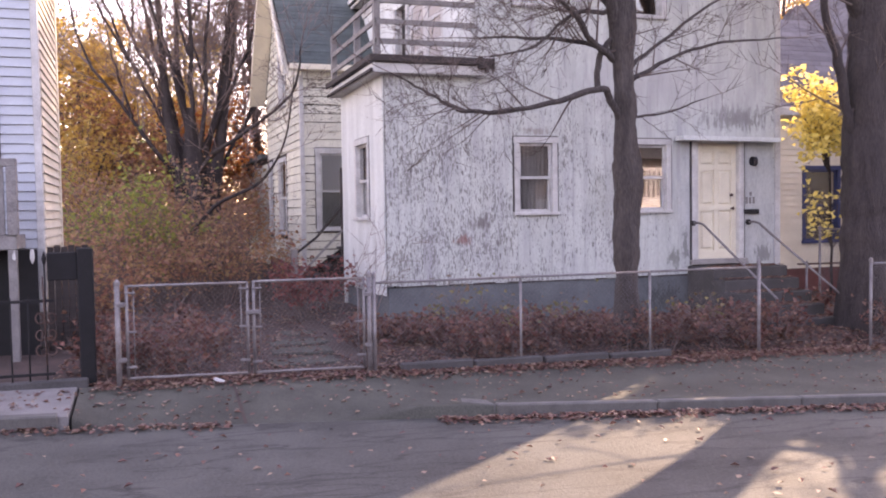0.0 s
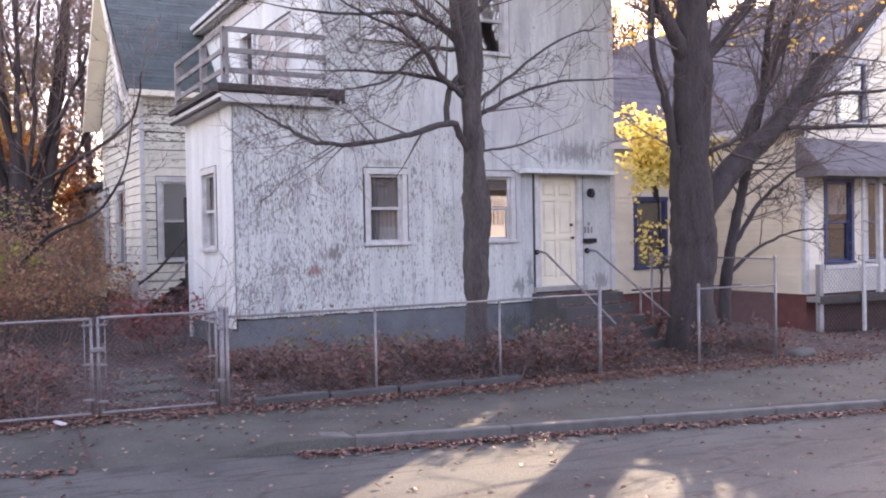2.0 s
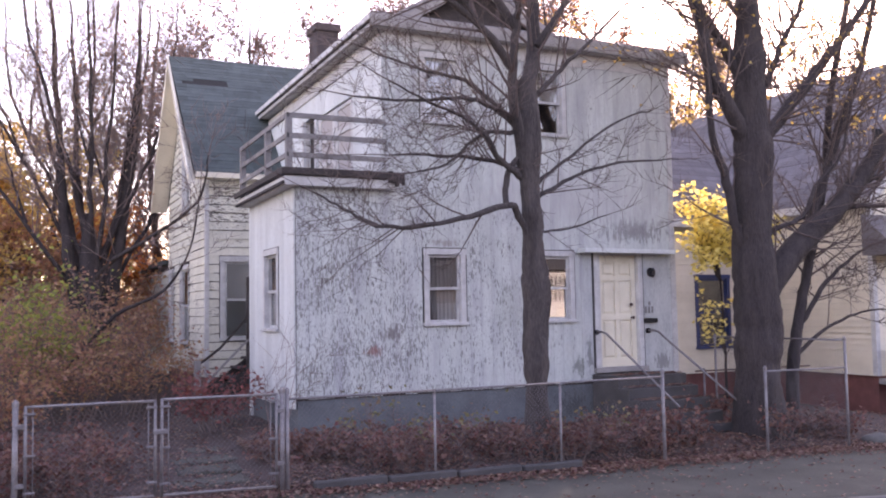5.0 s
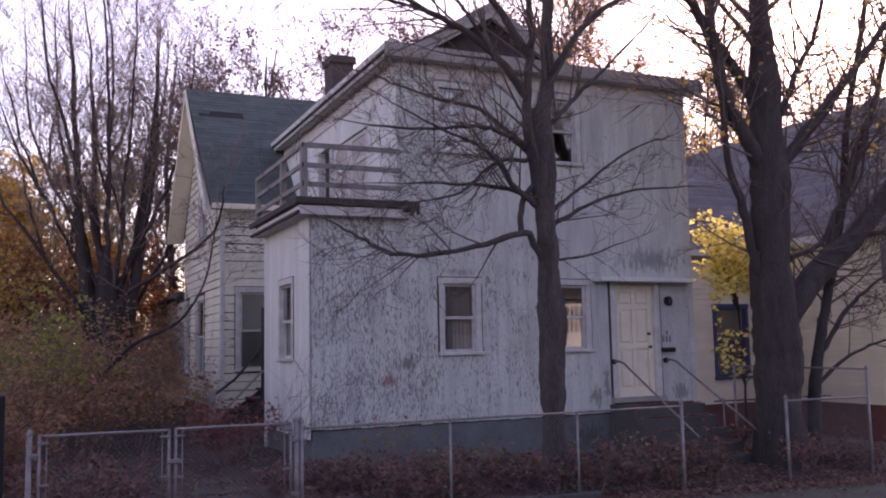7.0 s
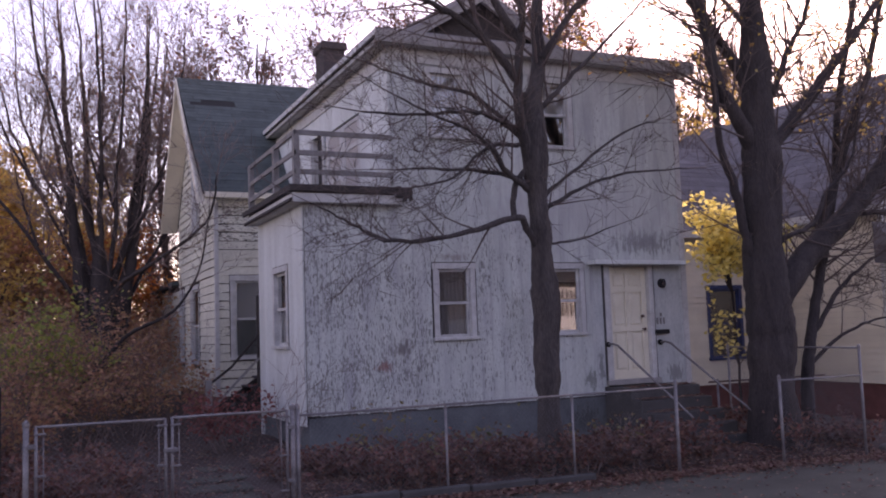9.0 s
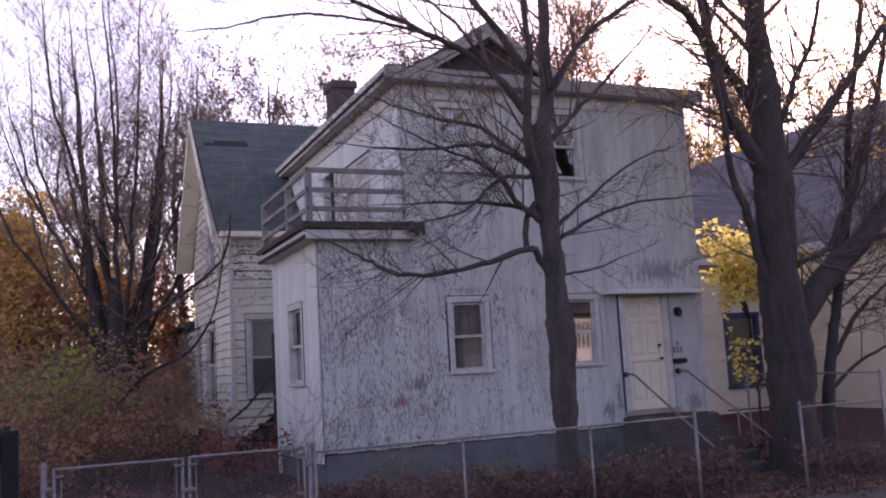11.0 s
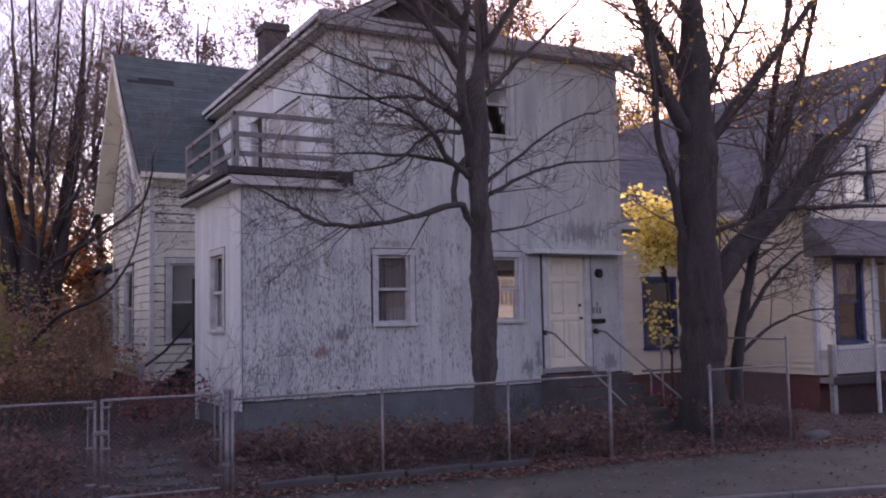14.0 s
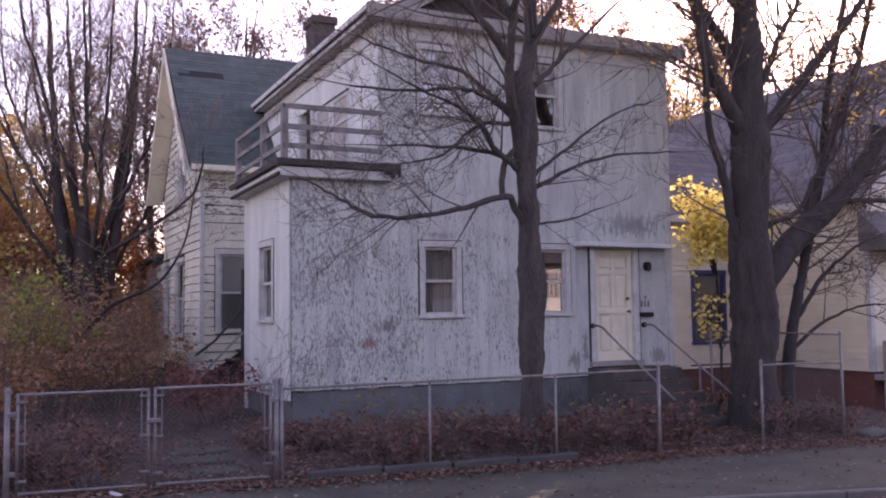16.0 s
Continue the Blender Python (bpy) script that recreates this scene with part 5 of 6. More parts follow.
woods = Soup()
random.seed(70)
for k in range(260):
    x = random.uniform(-70, 95)
    y = random.uniform(58, 90)
    h = random.uniform(9, 15) * (y / 60)
    p = Vector((x, y, -2))
    top = p + Vector((random.uniform(-1, 1), 0, h))
    woods.tube([p, p.lerp(top, 0.5), top], [0.22, 0.15, 0.04], 4)
    for j in range(12):
        q = p.lerp(top, random.uniform(0.25, 1))
        branch(woods, q, Vector((random.uniform(-1, 1), random.uniform(-0.5, 0.5), random.uniform(0.4, 1.2))), random.uniform(1.5, 3.2), 0.06, 1, 0, None, 0.8, 0.2, (3, 5))
tagged(woods.done("woods", M_TWIG), "distant bare grey-brown woods", "woods", kind="stuff")


def shrub(name, label, x, y, rx, ry, h, stems, leaves, material, size, seed, z=None):
    random.seed(seed)
    t = thing(name, label, "shrub", "shrubs in the yard")
    THIN[0] = 0.004
    tw, tips = Soup(), []
    z0 = (rise(x, y) if z is None else z) - 0.05
    for k in range(stems):
        a, r = random.uniform(0, math.tau), math.sqrt(random.random())
        p = Vector((x + rx * 0.6 * r * math.cos(a), y + ry * 0.6 * r * math.sin(a), z0))
        branch(tw, p, Vector((math.cos(a) * 0.6, math.sin(a) * 0.6, 1.2)), h * random.uniform(0.6, 1.05), 0.012, 2, 0.03, tips, 0.8, 0.2, (3, 5))
    tw.done("stem", M_FINE, t)["kind"] = "stuff"
    if leaves:
        lf = Soup()
        for k in range(leaves):
            lf.leaf(random.choice(tips) + Vector((random.gauss(0, 0.07), random.gauss(0, 0.07), random.gauss(0, 0.06))), size * random.uniform(0.6, 1.3))
        lf.done("leaves", material, t, "", False)
    return t


shrub("shrub", "green shrub turning yellow beside the driveway", 0.0, 18.6, 0.85, 0.7, 2.0, 18, 1900, M_GREEN, 0.10, 81)
for i, (x, y, rx, h) in enumerate(((-0.4, 17.0, 0.8, 1.2), (0.6, 17.0, 0.9, 1.3), (1.6, 17.8, 0.9, 1.3), (2.4, 19.6, 0.8, 1.2), (1.5, 21.0, 1.3, 1.7), (2.6, 22.8, 0.9, 1.5), (-0.3, 14.6, 0.5, 0.9), (0.0, 22.5, 1.2, 2.0), (-0.9, 19.5, 1.0, 1.9), (-0.2, 20.5, 1.1, 2.2), (1.0, 19.6, 0.8, 1.7))):
    shrub("shrub", "tangled brown shrub with dead leaves", x, y, rx, rx * 0.8, h, 18, 1050, M_DULL, 0.085, 90 + i)
for i, (x, y, h) in enumerate(((-2.6, 27.5, 2.6), (-0.9, 28.5, 2.9), (0.6, 29.0, 2.8), (2.4, 28.0, 2.7), (3.3, 26.6, 2.3), (-0.2, 25.2, 2.0))):
    shrub("thicket", "brown thicket under the bare yard tree", x, y, 1.5, 1.0, h, 22, 1800, M_DULL, 0.14, 200 + i)
shrub("shrub", "low red-leaved shrub beside the drive", 2.95, 15.0, 0.6, 0.9, 0.7, 18, 1000, M_RED, 0.085, 99)
shrub("sapling", "bare sapling against the house corner", 3.35, 13.1, 0.18, 0.1, 1.5, 4, 0, M_RUSSET, 0.05, 100)
for i in range(17):
    random.seed(110 + i)
    x = 3.2 + 0.40 * i
    y = 10.85 + random.uniform(-0.15, 1.1)
    if x > 8.9:
        x, y = 11.9 + (x - 8.9) * 0.6, 11.0
    shrub("undergrowth", "low undergrowth with red-brown dead leaves", x, y, 0.55, 0.5, random.uniform(0.20, 0.44), 14, 430, M_RUSSET, 0.085, 110 + i)
for i, (x, y, h) in enumerate(((4.15, 12.9, 0.35), (4.75, 12.6, 0.75), (5.05, 11.2, 0.5), (6.25, 12.5, 0.55), (5.6, 12.9, 0.3), (7.35, 11.4, 0.4), (8.0, 11.2, 0.5))):
    shrub("weed", "yellow-green weeds by the foundation", x, y, 0.3, 0.2, h, 5, 60, M_WEED, 0.085, 140 + i)

for i, (x, y) in enumerate(((8.75, 11.6), (9.0, 10.9), (10.95, 10.9), (10.9, 12.4), (6.35, 10.62), (6.85, 10.66), (-0.2, 10.9), (0.3, 11.3), (0.7, 10.8), (0.1, 12.2), (0.9, 12.0), (-0.4, 13.0), (0.6, 13.2))):
    shrub("undergrowth", "low undergrowth with red-brown dead leaves", x, y, 0.35, 0.35, 0.45, 9, 320, M_RUSSET, 0.08, 150 + i)

# ---- fallen leaves ----
random.seed(150)
litter = Soup()


def strew(n, place, size=(0.04, 0.085)):
    for k in range(n):
        x, y = place()
        if y < kerb_y(x) - 0.02:
            z = road_z(x, y)
        elif y < 10.25:
            z = walk_z(x, y)
        else:
            z = rough_ground(x, y)
        litter.leaf(Vector((x, y, z + random.uniform(0.008, 0.035))), random.uniform(*size), random.uniform(0.6, 1.0))


U = random.uniform
strew(4600, lambda: (U(-0.4, 14), 10.3 + random.gauss(-0.12, 0.16)))
strew(2800, lambda: (U(2.9, 13), 10.3 - abs(random.gauss(0, 0.3))))
strew(2800, lambda: (lambda x: (x, kerb_y(x) - 0.06 - abs(random.gauss(0, 0.13))))(U(2.85, 15)))
strew(420, lambda: (lambda x: (x, kerb_y(x) - 0.02 - abs(random.gauss(0, 0.12))))(U(-2.5, 0.9)))
strew(1100, lambda: (lambda x: (x, U(kerb_y(x) + 0.15, 10.1)))(U(-3, 15)), (0.035, 0.08))
strew(420, lambda: (lambda x: (x, U(4.5, kerb_y(x) - 0.1)))(U(-2, 14)))
strew(9000, lambda: (U(2.7, 12.5), U(10.4, 13.5)))
strew(3600, lambda: (U(-0.8, 3.7), 10.3 + abs(random.gauss(0, 3.8))))
strew(4000, lambda: (U(11.5, 26), U(9.6, 13.4)))
for k in range(900):
    i = min(4, int(random.uniform(0, 5)))
    y0 = 13.57 - 0.75 - i * 0.30
    litter.leaf(Vector((U(9.28, 10.72), y0 + abs(random.gauss(0.12, 0.09)), 0.42 - 0.19 * i + 0.015)), U(0.05, 0.09), 0.9)
tagged(litter.done("fallen_leaves", M_LITTER, None, "", False), "brown and tan fallen leaves strewn everywhere", "leaves", kind="stuff")


# ---- chain-link fence and gates ----
def mesh_panel(parent, p, q, z0, z1, gap=0.06):
    """Chain link between two posts: crossing wires."""
    p, q = Vector(p), Vector(q)
    length = (q - p).length
    along = (q - p) / length
    s, h = Soup(), z1 - z0
    n = int((length + h) / gap)
    for sign in (1, -1):
        for k in range(n + 1):
            a = k * gap - h
            u0, u1 = a, a + h
            lo, hi = 0.0, h
            if u0 < 0:
                lo, u0 = -u0, 0.0
            if u1 > length:
                hi, u1 = h - (u1 - length), length
            if hi - lo < 0.02:
                continue
            if sign < 0:
                lo, hi = h - lo, h - hi
            s.tube([p + along * u0 + Vector((0, 0, z0 + lo - p.z)), p + along * u1 + Vector((0, 0, z0 + hi - p.z))], [0.0016, 0.0016], 3)
    return s.done("chain_link", M_WIRE, parent, "thin diamond wire mesh")


def bar(name, parent, p, q, r, material=None, sides=10):
    return part(name, rod([p, q], r, sides), material or M_STEEL, parent, smooth=True)


def post(parent, x, y, z0, z1, r=0.03, cap=True):
    ob = bar("post", parent, (x, y, z0), (x, y, z1), r)
    if cap:
        part("post_cap", rod([(x, y, z1 - 0.03), (x, y, z1 + 0.01), (x, y, z1 + 0.04)], [r * 1.2, r * 1.2, r * 0.3]), M_STEEL, ob)
    return ob


GY = 10.25
fence = thing("chain_link_fence", "galvanised chain-link fence along the pavement", "fence")
for x, top in ((2.735, 0.72), (4.61, 0.60), (6.45, 0.60), (8.16, 0.70)):
    post(fence, x, GY, fall(x) - 0.3, top, 0.025 if x in (2.735, 8.16) else 0.017)
for a, b in ((2.735, 4.61), (4.61, 6.45), (6.45, 8.16)):
    bar("top_rail", fence, (a, GY, 0.625), (b, GY, 0.625), 0.015)
    mesh_panel(fence, (a + 0.03, GY, 0), (b - 0.03, GY, 0), fall(b) + 0.12, 0.61)
fence2 = thing("chain_link_fence", "galvanised chain-link fence beyond the front steps", "fence")
for x, y, top in ((10.09, GY, 0.66), (11.79, GY, 1.05), (11.79, 13.2, 1.05)):
    post(fence2, x, y, fall(x) - 0.3, top, 0.023)
bar("top_rail", fence2, (10.09, GY, 0.61), (11.79, GY, 0.60), 0.016)
mesh_panel(fence2, (10.12, GY, 0), (11.76, GY, 0), fall(11) + 0.08, 0.58)
bar("top_rail", fence2, (11.79, GY, 1.03), (11.79, 13.2, 1.03), 0.016)
mesh_panel(fence2, (11.79, GY + 0.03, 0), (11.79, 13.17, 0), fall(11.8) + 0.2, 1.02)
rear = thing("chain_link_fence", "old rusty fence rail between the two houses", "fence")
for x in (11.5, 13.0):
    post(rear, x, 13.2, -0.9, 0.42, 0.02)
bar("top_rail", rear, (11.3, 13.2, 0.40), (14.2, 13.2, 0.38), 0.016, M_RUST)
gate = thing("double_gate", "closed chain-link double gate across the driveway", "gate")
for x, top in ((-0.105, 0.74), (2.675, 0.73)):
    post(gate, x, GY, fall(x) - 0.3, top, 0.030)
for a, b in ((-0.01, 1.27), (1.34, 2.61)):
    lo0, lo1 = fall(a) + 0.07, fall(b) + 0.07
    leafp = bar("gate_leaf", gate, (a, GY, lo0), (a, GY, 0.71), 0.018)
    bar("upright", leafp, (b, GY, lo1), (b, GY, 0.70), 0.018)
    bar("top_bar", leafp, (a, GY, 0.70), (b, GY, 0.69), 0.016)
    bar("bottom_bar", leafp, (a, GY, lo0 + 0.01), (b, GY, lo1 + 0.01), 0.016)
    for side, x in ((a, a + 0.07), (b, b - 0.07)):
        bar("stretcher_bar", leafp, (x, GY, lo0 + 0.02), (x, GY, 0.68), 0.006)
        for z in (0.02, 0.27, 0.55):
            zz = lo0 + 0.1 + (z / 0.6) * (0.6 - lo0)
            part("tension_band", block((min(side, x) - 0.022, GY - 0.021, zz - 0.011), (max(side, x) + 0.022, GY + 0.021, zz + 0.011), None, 0.004), M_STEEL, leafp)
    mesh_panel(leafp, (a + 0.02, GY, 0), (b - 0.02, GY, 0), lo1 + 0.02, 0.68)
    for z in (-0.1, 0.5):
        x = -0.07 if a < 0 else 2.655
        part("hinge", block((x - 0.05, GY - 0.03, z - 0.025), (x + 0.05, GY + 0.03, z + 0.025), None, 0.008), M_STEEL, leafp)
part("latch", block((1.25, GY - 0.03, 0.33), (1.40, GY + 0.03, 0.38), None, 0.008), M_STEEL, gate)
edging = thing("stone_edging", "low concrete edging under the fence", "edging")
for k in range(4):
    x = 3.05 + k * 0.93
    part("edging_block", block((x, 10.18, fall(x) - 0.2), (x + 0.9, 10.30, fall(x + 0.9) + 0.12), None, 0.015), M_STEP, edging)
scrap = part("paper_scrap", block((-0.085, -0.035, 0), (0.085, 0.035, 0.04), pose(0.93, 10.12, walk_z(0.93, 10.12) + 0.012, 0, 8, -50), 0.02), M_TRIM)
tagged(scrap, "crumpled white scrap lying under the gate", "litter")

for x0, x1 in ((1.05, 1.082),):
    j = part("pavement_joint", sheet([x0, x1], steps(8.75, 10.1, 10), lambda x, y: walk_z(x, y) + 0.004), M_SOIL, pav)
path = thing("garden_path", "broken concrete slabs set in the dirt drive", "path")
for x, y, a, w in ((2.05, 11.2, 6, 0.9), (2.15, 11.9, -4, 0.8), (2.25, 12.7, 9, 0.9), (2.5, 13.6, 3, 0.7)):
    part("slab", block((-w / 2, -0.26, -0.06), (w / 2, 0.26, 0.03), pose(x, y, rough_ground(x, y) - 0.005, 0, 0, a), 0.02), M_WALKWAY, path)
random.seed(160)
bm = bmesh.new()
bmesh.ops.create_icosphere(bm, subdivisions=3, radius=1.0)
for v in bm.verts:
    bump = 1 + 0.22 * noise.noise(v.co * 1.3 + Vector((4, 1, 2))) + 0.08 * noise.noise(v.co * 4)
    v.co = Vector((v.co.x * 0.24 * bump, v.co.y * 0.16 * bump, v.co.z * 0.11 * bump))
bmesh.ops.transform(bm, matrix=pose(12.66, 10.46, rise(12.66, 10.46) + 0.04, 0, 0, -18), verts=bm.verts)
tagged(part("stone", bm, M_STONE, smooth=True), "rounded grey stone lying in the leaves", "stone")

# ---- front steps and handrails ----
stoop = thing("front_steps", "worn concrete front steps up to the door", "steps")
for k in range(5):
    y1 = 13.57 if k == 0 else 13.57 - 0.75 - (k - 1) * 0.30
    y0 = 13.57 - 0.75 - k * 0.30
    z1 = 0.42 - 0.19 * k
    part("step", block((9.25, y0 - 0.02, -1.0), (10.75, y1 - 0.004, z1), None, 0.012), M_STEP, stoop)
for x, far in ((9.36, 9.36), (10.52, 10.60)):
    r = thing("handrail", "bent iron pipe handrail beside the front steps", "handrail", "handrails of the steps")
    part("rail", rod([(x, 13.56, 1.17), (x, 13.40, 1.18), (x, 13.25, 1.15), (x, 13.05, 1.03), (far, 11.35, 0.03)], 0.019), M_STEEL, r, smooth=True)
    part("wall_flange", rod([(x, 13.60, 1.17), (x, 13.53, 1.17)], 0.05), M_BLACK, r)
    bar("bottom_post", r, (far, 11.35, -0.75), (far, 11.35, 0.03), 0.019, M_RUST)

# ---- wooden back stairs beside the wing ----
st = thing("back_stairs", "dark rotten wooden stairs with a leaning rail", "stairs")
for k in range(6):
    part("tread", block((3.25 + k * 0.22, 18.0, 0.0 + k * 0.18 - 0.04), (3.52 + k * 0.22, 19.0, 0.0 + k * 0.18), None, 0.006), M_DARKWOOD, st)
for y in (17.96, 19.0):
    part("stringer", prism([(3.2, -0.3), (3.45, -0.3), (4.7, 0.75), (4.7, 1.0), (3.2, -0.05)], y, y + 0.04), M_DARKWOOD, st)
part("newel_post", block((3.00, 17.9, -0.5), (3.12, 18.02, 0.72), None, 0.01), M_GREYWOOD, st)
part("post", block((4.02, 17.9, 0.3), (4.12, 18.0, 2.35), None, 0.01), M_DARKWOOD, st)
part("post", block((4.22, 17.9, -0.4), (4.33, 18.0, 2.0), None, 0.01), M_DARKWOOD, st)
part("handrail", rod([(3.06, 17.94, 0.10), (3.5, 17.93, 0.55), (4.3, 17.92, 1.35)], 0.035, 4), M_GREYWOOD, st)
part("handrail", rod([(3.06, 17.94, 0.62), (3.5, 17.93, 0.95), (4.3, 17.92, 1.85)], 0.03, 4), M_DARKWOOD, st)

# ---- neighbour on the falling side: cream house with a front gable ----
nb = thing("neighbour_house", "cream clapboard house with blue windows and grey roof", "house")
NX0, NX1, NY0, NY1, NE, NR, NZ = 16.5, 23.9, 13.5, 24.0, 4.05, 20.2, 7.80
N = facing(0, NY0, 0)
NW1, NW2, NW3 = (17.10, 18.10, 0.75, 2.62), (18.5, 20.0, 0.75, 2.62), (17.55, 18.65, 3.9, 5.35)
ntop = lambda u: NE + (NZ - NE) * (1 - abs(u - NR) / (NR - NX0)) - 0.08
nf = backing("front_wall", nb, N, NX0 + 0.14, NX1, 0.05, NE, [NW1, NW2, (17.55, 18.65, 3.9, NE)], M_GREYWOOD)
bm = bmesh.new()
for a, b, c, d in spans(NX0 + 0.9, NX1 - 0.9, NE, 5.5, [(17.55, 18.65, NE, 5.35)]):
    box(bm, (max(a, 17.95 if c < 5.3 else a), 0.1, c), (b, 0.14, min(d, 5.4)), N)
part("gable_backing", bm, M_CREAM, nb)
lapped_boards(nf, N, NX0 + 0.08, NX1, 0.05, NZ, 0.13, [NW1, NW2, NW3], M_CREAM, 71, top=ntop, joined=True, slot=0.003)
part("gable_core", prism([(NX0 + 0.05, NE), (NX1, NE), (NR, NZ - 0.1)], NY0 + 0.3, NY0 + 0.34), M_CREAM, nb)
NS = facing(NX0, 17.0, -90)
ns = backing("side_wall", nb, NS, 0, 3.36, 0.05, NE, [], M_GREYWOOD)
lapped_boards(ns, NS, 0, 3.46, 0.05, NE, 0.13, [], M_CREAM, 72, slot=0.003)
part("corner_board", block((NX0 - 0.03, NY0 - 0.03, 0.05), (NX0 + 0.09, NY0 + 0.09, NE), None, 0.004), M_TRIM, nb)
part("right_wall", block((NX1 - 0.14, NY0 + 0.14, -1.3), (NX1, NY1, NE)), M_CREAM, nb)
part("rear_wall", block((NX0, NY1 - 0.14, -1.3), (NX1 - 0.14, NY1, NE)), M_CREAM, nb)
part("foundation", block((NX0 + 0.04, NY0 + 0.02, -1.6), (NX1 - 0.04, NY1 - 0.2, 0.046)), M_BRICK, nb, "red brick foundation")
window(nb, N, *NW1, trim=M_BLUE, sash=M_BLUE, curtain="", blind=0.4, label="blue-framed tall window")
window(nb, N, *NW2, trim=M_TRIM, sash=M_BLUE, curtain="", label="wide white-cased window")
window(nb, N, *NW3, trim=M_TRIM, sash=M_BLUE, curtain="", blind=0.5, label="upper blue-sash window")
slope_roof(nb, (NX0 - 0.35, NY1, NE - 0.2), (NX0 - 0.35, NY0 - 0.3, NE - 0.2), (NR, NY0 - 0.3, NZ), (NR, NY1, NZ), 26, 9, M_SHINGLE2, label="purple-grey shingle roof", seed=9)
slope_roof(nb, (NX1 + 0.35, NY0 - 0.3, NE - 0.2), (NX1 + 0.35, NY1, NE - 0.2), (NR, NY1, NZ), (NR, NY0 - 0.3, NZ), 10, 4, M_SHINGLE2, shingles=False)
part("rake_board", prism([(NX0 - 0.35, NE - 0.45), (NX0 - 0.35, NE - 0.22), (NR, NZ - 0.02), (NR, NZ - 0.26)], NY0 - 0.31, NY0 - 0.27), M_TRIM, nb)
part("eave_board", block((NX0 - 0.36, NY0 - 0.3, NE - 0.4), (NX0 - 0.32, NY1, NE - 0.2)), M_TRIM, nb)
# set-back wing
NB = facing(0, 17.0, 0)
NW4 = (14.62, 15.70, 0.62, 2.35)
nw = backing("wing_wall", nb, NB, 11.9, NX0 - 0.01, 0.0, 3.7, [NW4], M_CREAM)
lapped_boards(nw, NB, 11.9, NX0, 0.0, 3.7, 0.13, [NW4], M_CREAM, 73, slot=0.003)
window(nb, NB, *NW4, trim=M_BLUE, sash=M_BLUE, curtain="", label="dark blue window in the wing")
part("wing_foundation", block((11.95, 17.04, -1.4), (NX0, 23, -0.004)), M_BRICK, nb)
part("wing_side", block((11.9, 17.14, 0.0), (12.04, 23, 3.7)), M_CREAM, nb)
slope_roof(nb, (11.6, 16.7, 3.65), (17.4, 16.7, 3.65), (17.4, 20.0, 6.4), (11.6, 20.0, 6.4), 18, 6, M_SHINGLE2, label="shingle roof of the wing", seed=10)
part("wing_eave", block((11.6, 16.66, 3.48), (NX0 - 0.4, 16.70, 3.66)), M_TRIM, nb)
# porch with lattice
porch = thing("front_porch", "low porch with white lattice rail and grey roof", "porch")
PX0, PX1, PY = 16.47, 22.5, 13.1
part("floor", block((PX0, PY, -0.12), (PX1, NY0 - 0.04, 0.0), None, 0.01), M_GREYWOOD, porch)
part("roof", prism([(PY - 0.45, 2.62), (PY - 0.45, 2.74), (NY0 - 0.035, 3.5), (NY0 - 0.035, 2.62)], PX0 - 0.3, PX1, "x"), M_SHINGLE2, porch, "grey sloping porch roof")
for x in (PX0 + 0.08, 18.6, 20.8):
    part("post", block((x - 0.06, PY + 0.02, -0.9 if x < 17 else 0.0), (x + 0.06, PY + 0.14, 2.62 if x > 17 else 0.72), None, 0.008), M_TRIM if x > 17 else M_GREYWOOD, porch)
part("downpipe", rod([(17.85, PY - 0.06, 2.6), (17.85, PY - 0.06, -0.86), (17.8, PY - 0.16, -0.95)], 0.045), M_TRIM, porch, "white downpipe")


def lattice(parent, x0, x1, z0, z1, y, material, gap=0.11):
    bm = bmesh.new()
    h = z1 - z0
    for s, yy in ((1, y), (-1, y + 0.012)):
        k = x0 - h
        while k < x1:
            a, b = k, k + h
            lo, hi = 0.0, h
            if a < x0:
                lo, a = x0 - a, x0
            if b > x1:
                hi, b = h - (b - x1), x1
            if hi - lo > 0.03:
                p = [(a - 0.013, lo), (a + 0.013, lo), (b + 0.013, hi), (b - 0.013, hi)]
                if s < 0:
                    p = [(u, h - w) for u, w in p]
                v0 = [bm.verts.new((u, yy, z0 + w)) for u, w in p]
                v1 = [bm.verts.new((u, yy + 0.01, z0 + w)) for u, w in p]
                bm.faces.new(v0), bm.faces.new(list(reversed(v1)))
                for i in range(4):
                    bm.faces.new((v0[i], v1[i], v1[(i + 1) % 4], v0[(i + 1) % 4]))
            k += gap
    bmesh.ops.recalc_face_normals(bm, faces=bm.faces)
    part("lattice", bm, material, parent)
    part("lattice_rail", block((x0, y - 0.02, z1 - 0.02), (x1, y + 0.04, z1 + 0.06), None, 0.005), material, parent)


lattice(porch, PX0 + 0.16, 18.5, 0.08, 0.62, PY + 0.06, M_TRIM)
lattice(porch, 18.66, 20.7, 0.08, 0.62, PY + 0.06, M_TRIM)
lattice(porch, PX0 + 0.02, 22.4, -0.9, -0.16, PY + 0.05, M_DARKWOOD)
part("apron", block((PX0, PY - 0.02, -0.14), (PX1, PY + 0.0, 0.03)), M_DARKWOOD, porch)

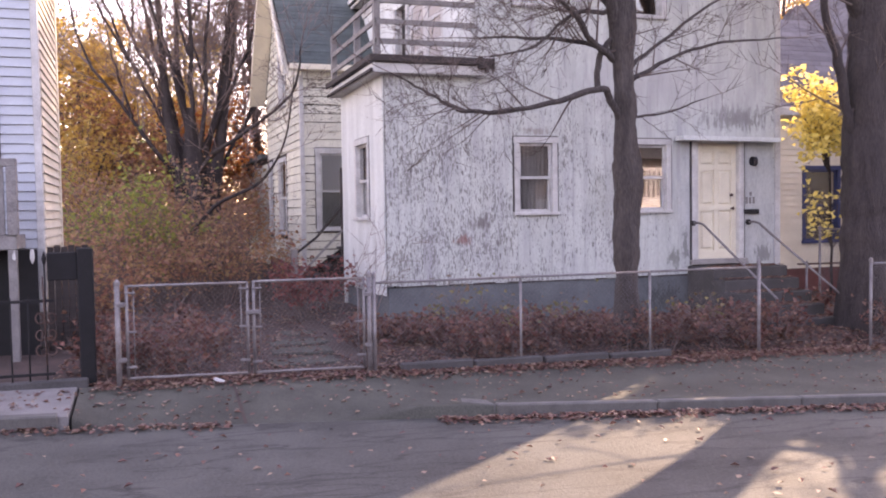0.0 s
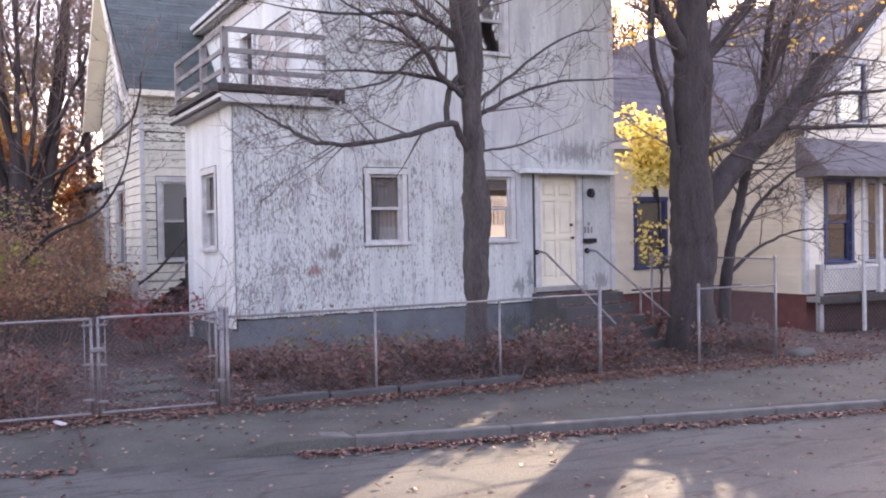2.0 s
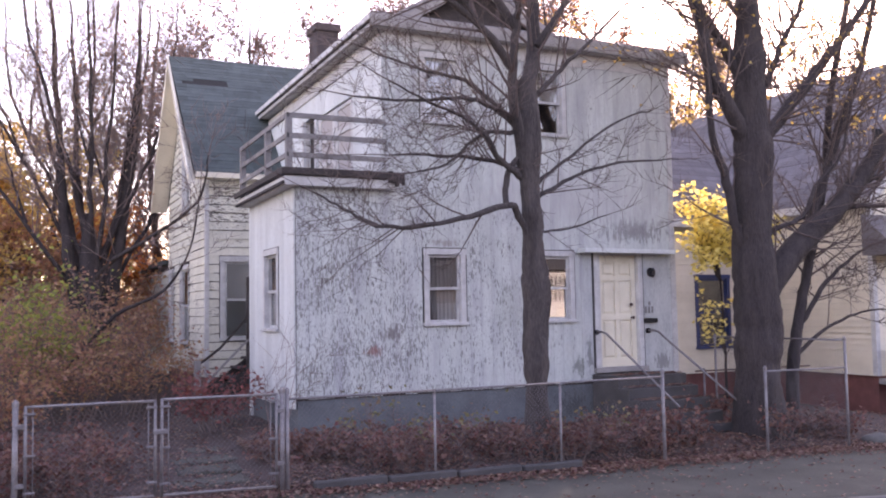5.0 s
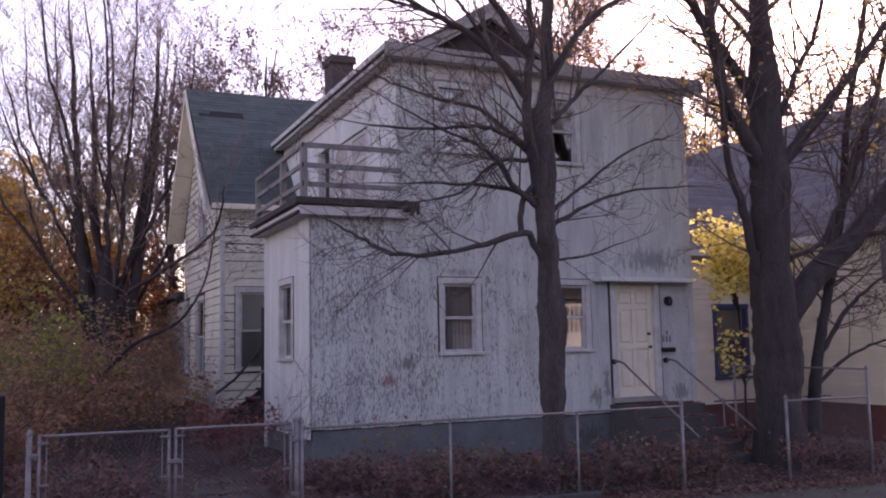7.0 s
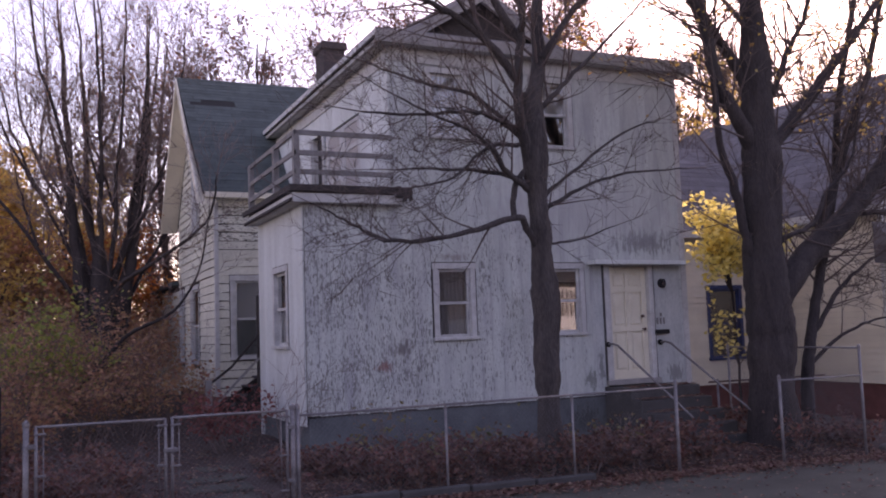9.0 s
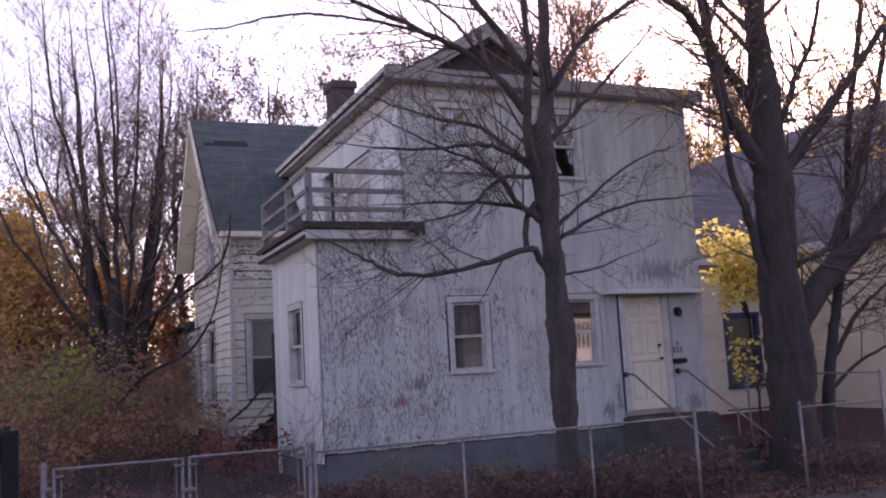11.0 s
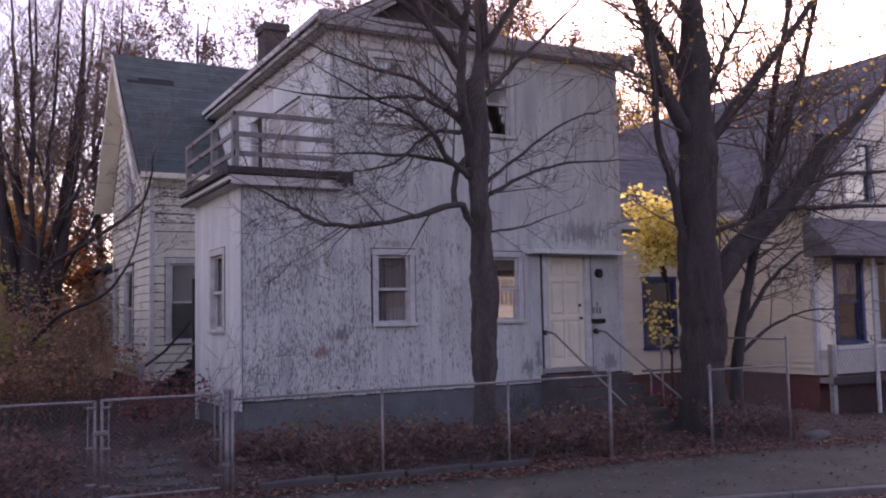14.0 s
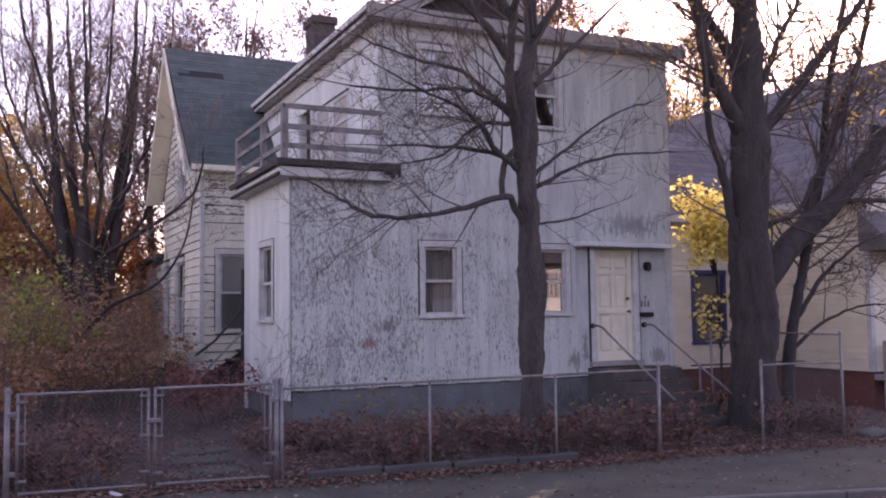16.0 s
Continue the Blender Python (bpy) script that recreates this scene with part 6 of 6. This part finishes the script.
# ---- neighbour on the rising side: pale blue siding, porch and iron fence ----
lb = thing("neighbour_house", "pale blue sided house with a small front porch", "house")
LX, LY, LZ = -1.06, 13.0, 6.1
B = facing(0, LY, 0)
LWN = (-2.35, -1.56, 1.4, 3.15)
lf0 = backing("front_wall", lb, B, -8, LX - 0.16, 0.0, LZ, [LWN], M_GREYWOOD)
lapped_boards(lf0, B, -4.2, LX - 0.08, 0.3, LZ, 0.125, [LWN], M_SIDING, 75)
window(lb, B, *LWN, curtain="net", label="white-cased window above the porch")
part("corner_board", block((LX - 0.08, LY - 0.035, 0.2), (LX + 0.01, LY + 0.08, LZ), None, 0.004), M_TRIM, lb)
R = facing(LX, LY, 90)
# Cream on this wall and its end board carries the warm sunlight as colour.
rw = backing("side_wall", lb, R, 0.09, 2.55, 0.0, LZ, [], M_GREYWOOD)
lapped_boards(rw, R, 0.08, 2.55, 0.3, LZ, 0.125, [], M_CREAM, 76)
part("end_board", block((LX - 0.02, LY + 2.45, 0.2), (LX + 0.04, LY + 2.6, LZ), None, 0.004), M_CREAM, lb)
part("rear_wall", block((-8, LY + 2.45, 0), (LX - 0.16, LY + 2.55, LZ)), M_SIDING, lb)
part("foundation", block((-8, LY + 0.03, -1.2), (LX - 0.05, LY + 2.5, 0.29)), M_CONC, lb)
part("roof", prism([(-8.3, LZ + 4.2), (LX + 0.14, LZ - 0.02), (LX + 0.14, LZ + 0.24), (-8.3, LZ + 4.45)], LY - 0.35, LY + 2.85), M_ROOF, lb)
part("rake_board", prism([(-8.3, LZ + 3.9), (LX + 0.15, LZ - 0.2), (LX + 0.15, LZ + 0.1), (-8.3, LZ + 4.2)], LY - 0.38, LY - 0.34), M_TRIM, lb)
pp = thing("side_porch", "small grey wooden porch with a boarded rail", "porch")
part("floor", block((-4.5, 12.1, 1.06), (-1.28, 12.95, 1.24), None, 0.01), M_RAIL, pp)
part("rail", block((-4.5, 12.08, 2.08), (-1.26, 12.18, 2.18), None, 0.008), M_RAIL, pp)
part("corner_post", block((-1.38, 12.06, 1.24), (-1.26, 12.18, 2.08), None, 0.008), M_RAIL, pp)
for k in range(18):
    x = -1.46 - k * 0.16
    part("baluster", block((x - 0.05, 12.1, 1.24), (x + 0.05, 12.13, 2.08), None, 0.004), M_RAIL, pp)
for x in (-1.34, -3.0):
    part("post", block((x - 0.05, 12.1, -0.6), (x + 0.05, 12.2, 1.06), None, 0.008), M_RAIL, pp)
for k in range(8):
    x = -1.12 - k * 0.2
    part("drop_ornament", rod([(x, 12.12, 1.06), (x, 12.12, 1.0), (x, 12.12, 0.95), (x, 12.12, 0.88)], [0.02, 0.028, 0.03, 0.003], 6), M_TRIM, pp)
# Black sheet stands in for the deep shade under the porch.
part("underporch_shade", block((-4.5, 12.5, -0.6), (-1.1, 12.53, 1.05)), M_BLACK, pp)
sg = thing("side_gate", "dark board gate between the house and its boundary", "gate")
for k in range(6):
    x = -1.02 + k * 0.085
    part("board", block((x, 12.86, -0.35), (x + 0.08, 12.89, 1.06 + 0.02 * (k % 2)), None, 0.004), M_DARKWOOD, sg)
part("crossbar", block((-1.03, 12.90, 0.8), (-0.5, 12.93, 0.88)), M_DARKWOOD, sg)
iron = thing("iron_fence", "black wrought-iron fence with scrolled ornaments", "fence")
for k in range(22):
    x = -0.82 - k * 0.17
    bar("picket", iron, (x, 10.32, -0.35), (x, 10.32, 0.62 if k % 3 else 0.95), 0.009, M_BLACK, 6)
    if k % 3 == 0:
        part("finial", rod([(x, 10.32, 0.95), (x, 10.32, 1.02), (x, 10.32, 1.10)], [0.012, 0.028, 0.004], 6), M_BLACK, iron)
ox = -0.82
bar("ornament_stem", iron, (ox, 10.30, -0.1), (ox - 0.02, 10.30, 0.84), 0.008, M_RUST, 6)
for z, turns in ((0.40, 6.2), (0.22, 6.2), (0.06, 3.2)):
    for s in (-1, 1):
        pts = [(ox + s * (0.055 + (0.045 - 0.006 * t) * math.cos(t)), 10.30, z + (0.055 - 0.006 * t) * math.sin(t)) for t in steps(-2.6, turns - 1.5, 14)]
        part("scroll", rod(pts, 0.008, 5), M_RUST, iron)
for z in (-0.22, 0.56):
    part("crossbar", block((-4.5, 10.305, z), (-0.74, 10.335, z + 0.03)), M_BLACK, iron)
part("plinth", block((-4.6, 10.26, -0.75), (-0.42, 10.38, -0.27), None, 0.015), M_STEP, iron, "low dark concrete plinth")
scr = part("gate_post", block((-0.50, 10.36, -0.45), (-0.34, 10.50, 1.12), None, 0.012), M_BLACK)
tagged(scr, "black wooden post at the iron fence end", "post")
part("top_board", block((-0.80, 10.38, 0.78), (-0.50, 10.44, 1.08), None, 0.01), M_BLACK, scr)

# ---- white porch across the street, seen in the panes ----
opp = thing("opposite_house", "white porch across the street, seen in window panes, with added dark walls", "house")
# Unseen dark walls, added to keep the panes' reflections dark.
part("wall", block((-90, -24.5, -0.8), (140, -24, 8.5)), M_DARKWOOD, opp)
part("wall", block((22, -21, -0.5), (36, -20.5, 7.0)), M_DARKWOOD, opp)
part("porch_roof", block((22, -20.5, 5.4), (36, -17.0, 5.7)), M_TRIM, opp)
part("porch_floor", block((22, -20.5, 0.9), (36, -17.0, 2.0)), M_TRIM, opp)
part("railing", block((22, -17.08, 3.5), (36, -17.0, 3.66)), M_TRIM, opp)
for k in range(46):
    part("baluster", block((22.1 + k * 0.3, -17.07, 2.0), (22.22 + k * 0.3, -17.01, 3.5)), M_TRIM, opp)
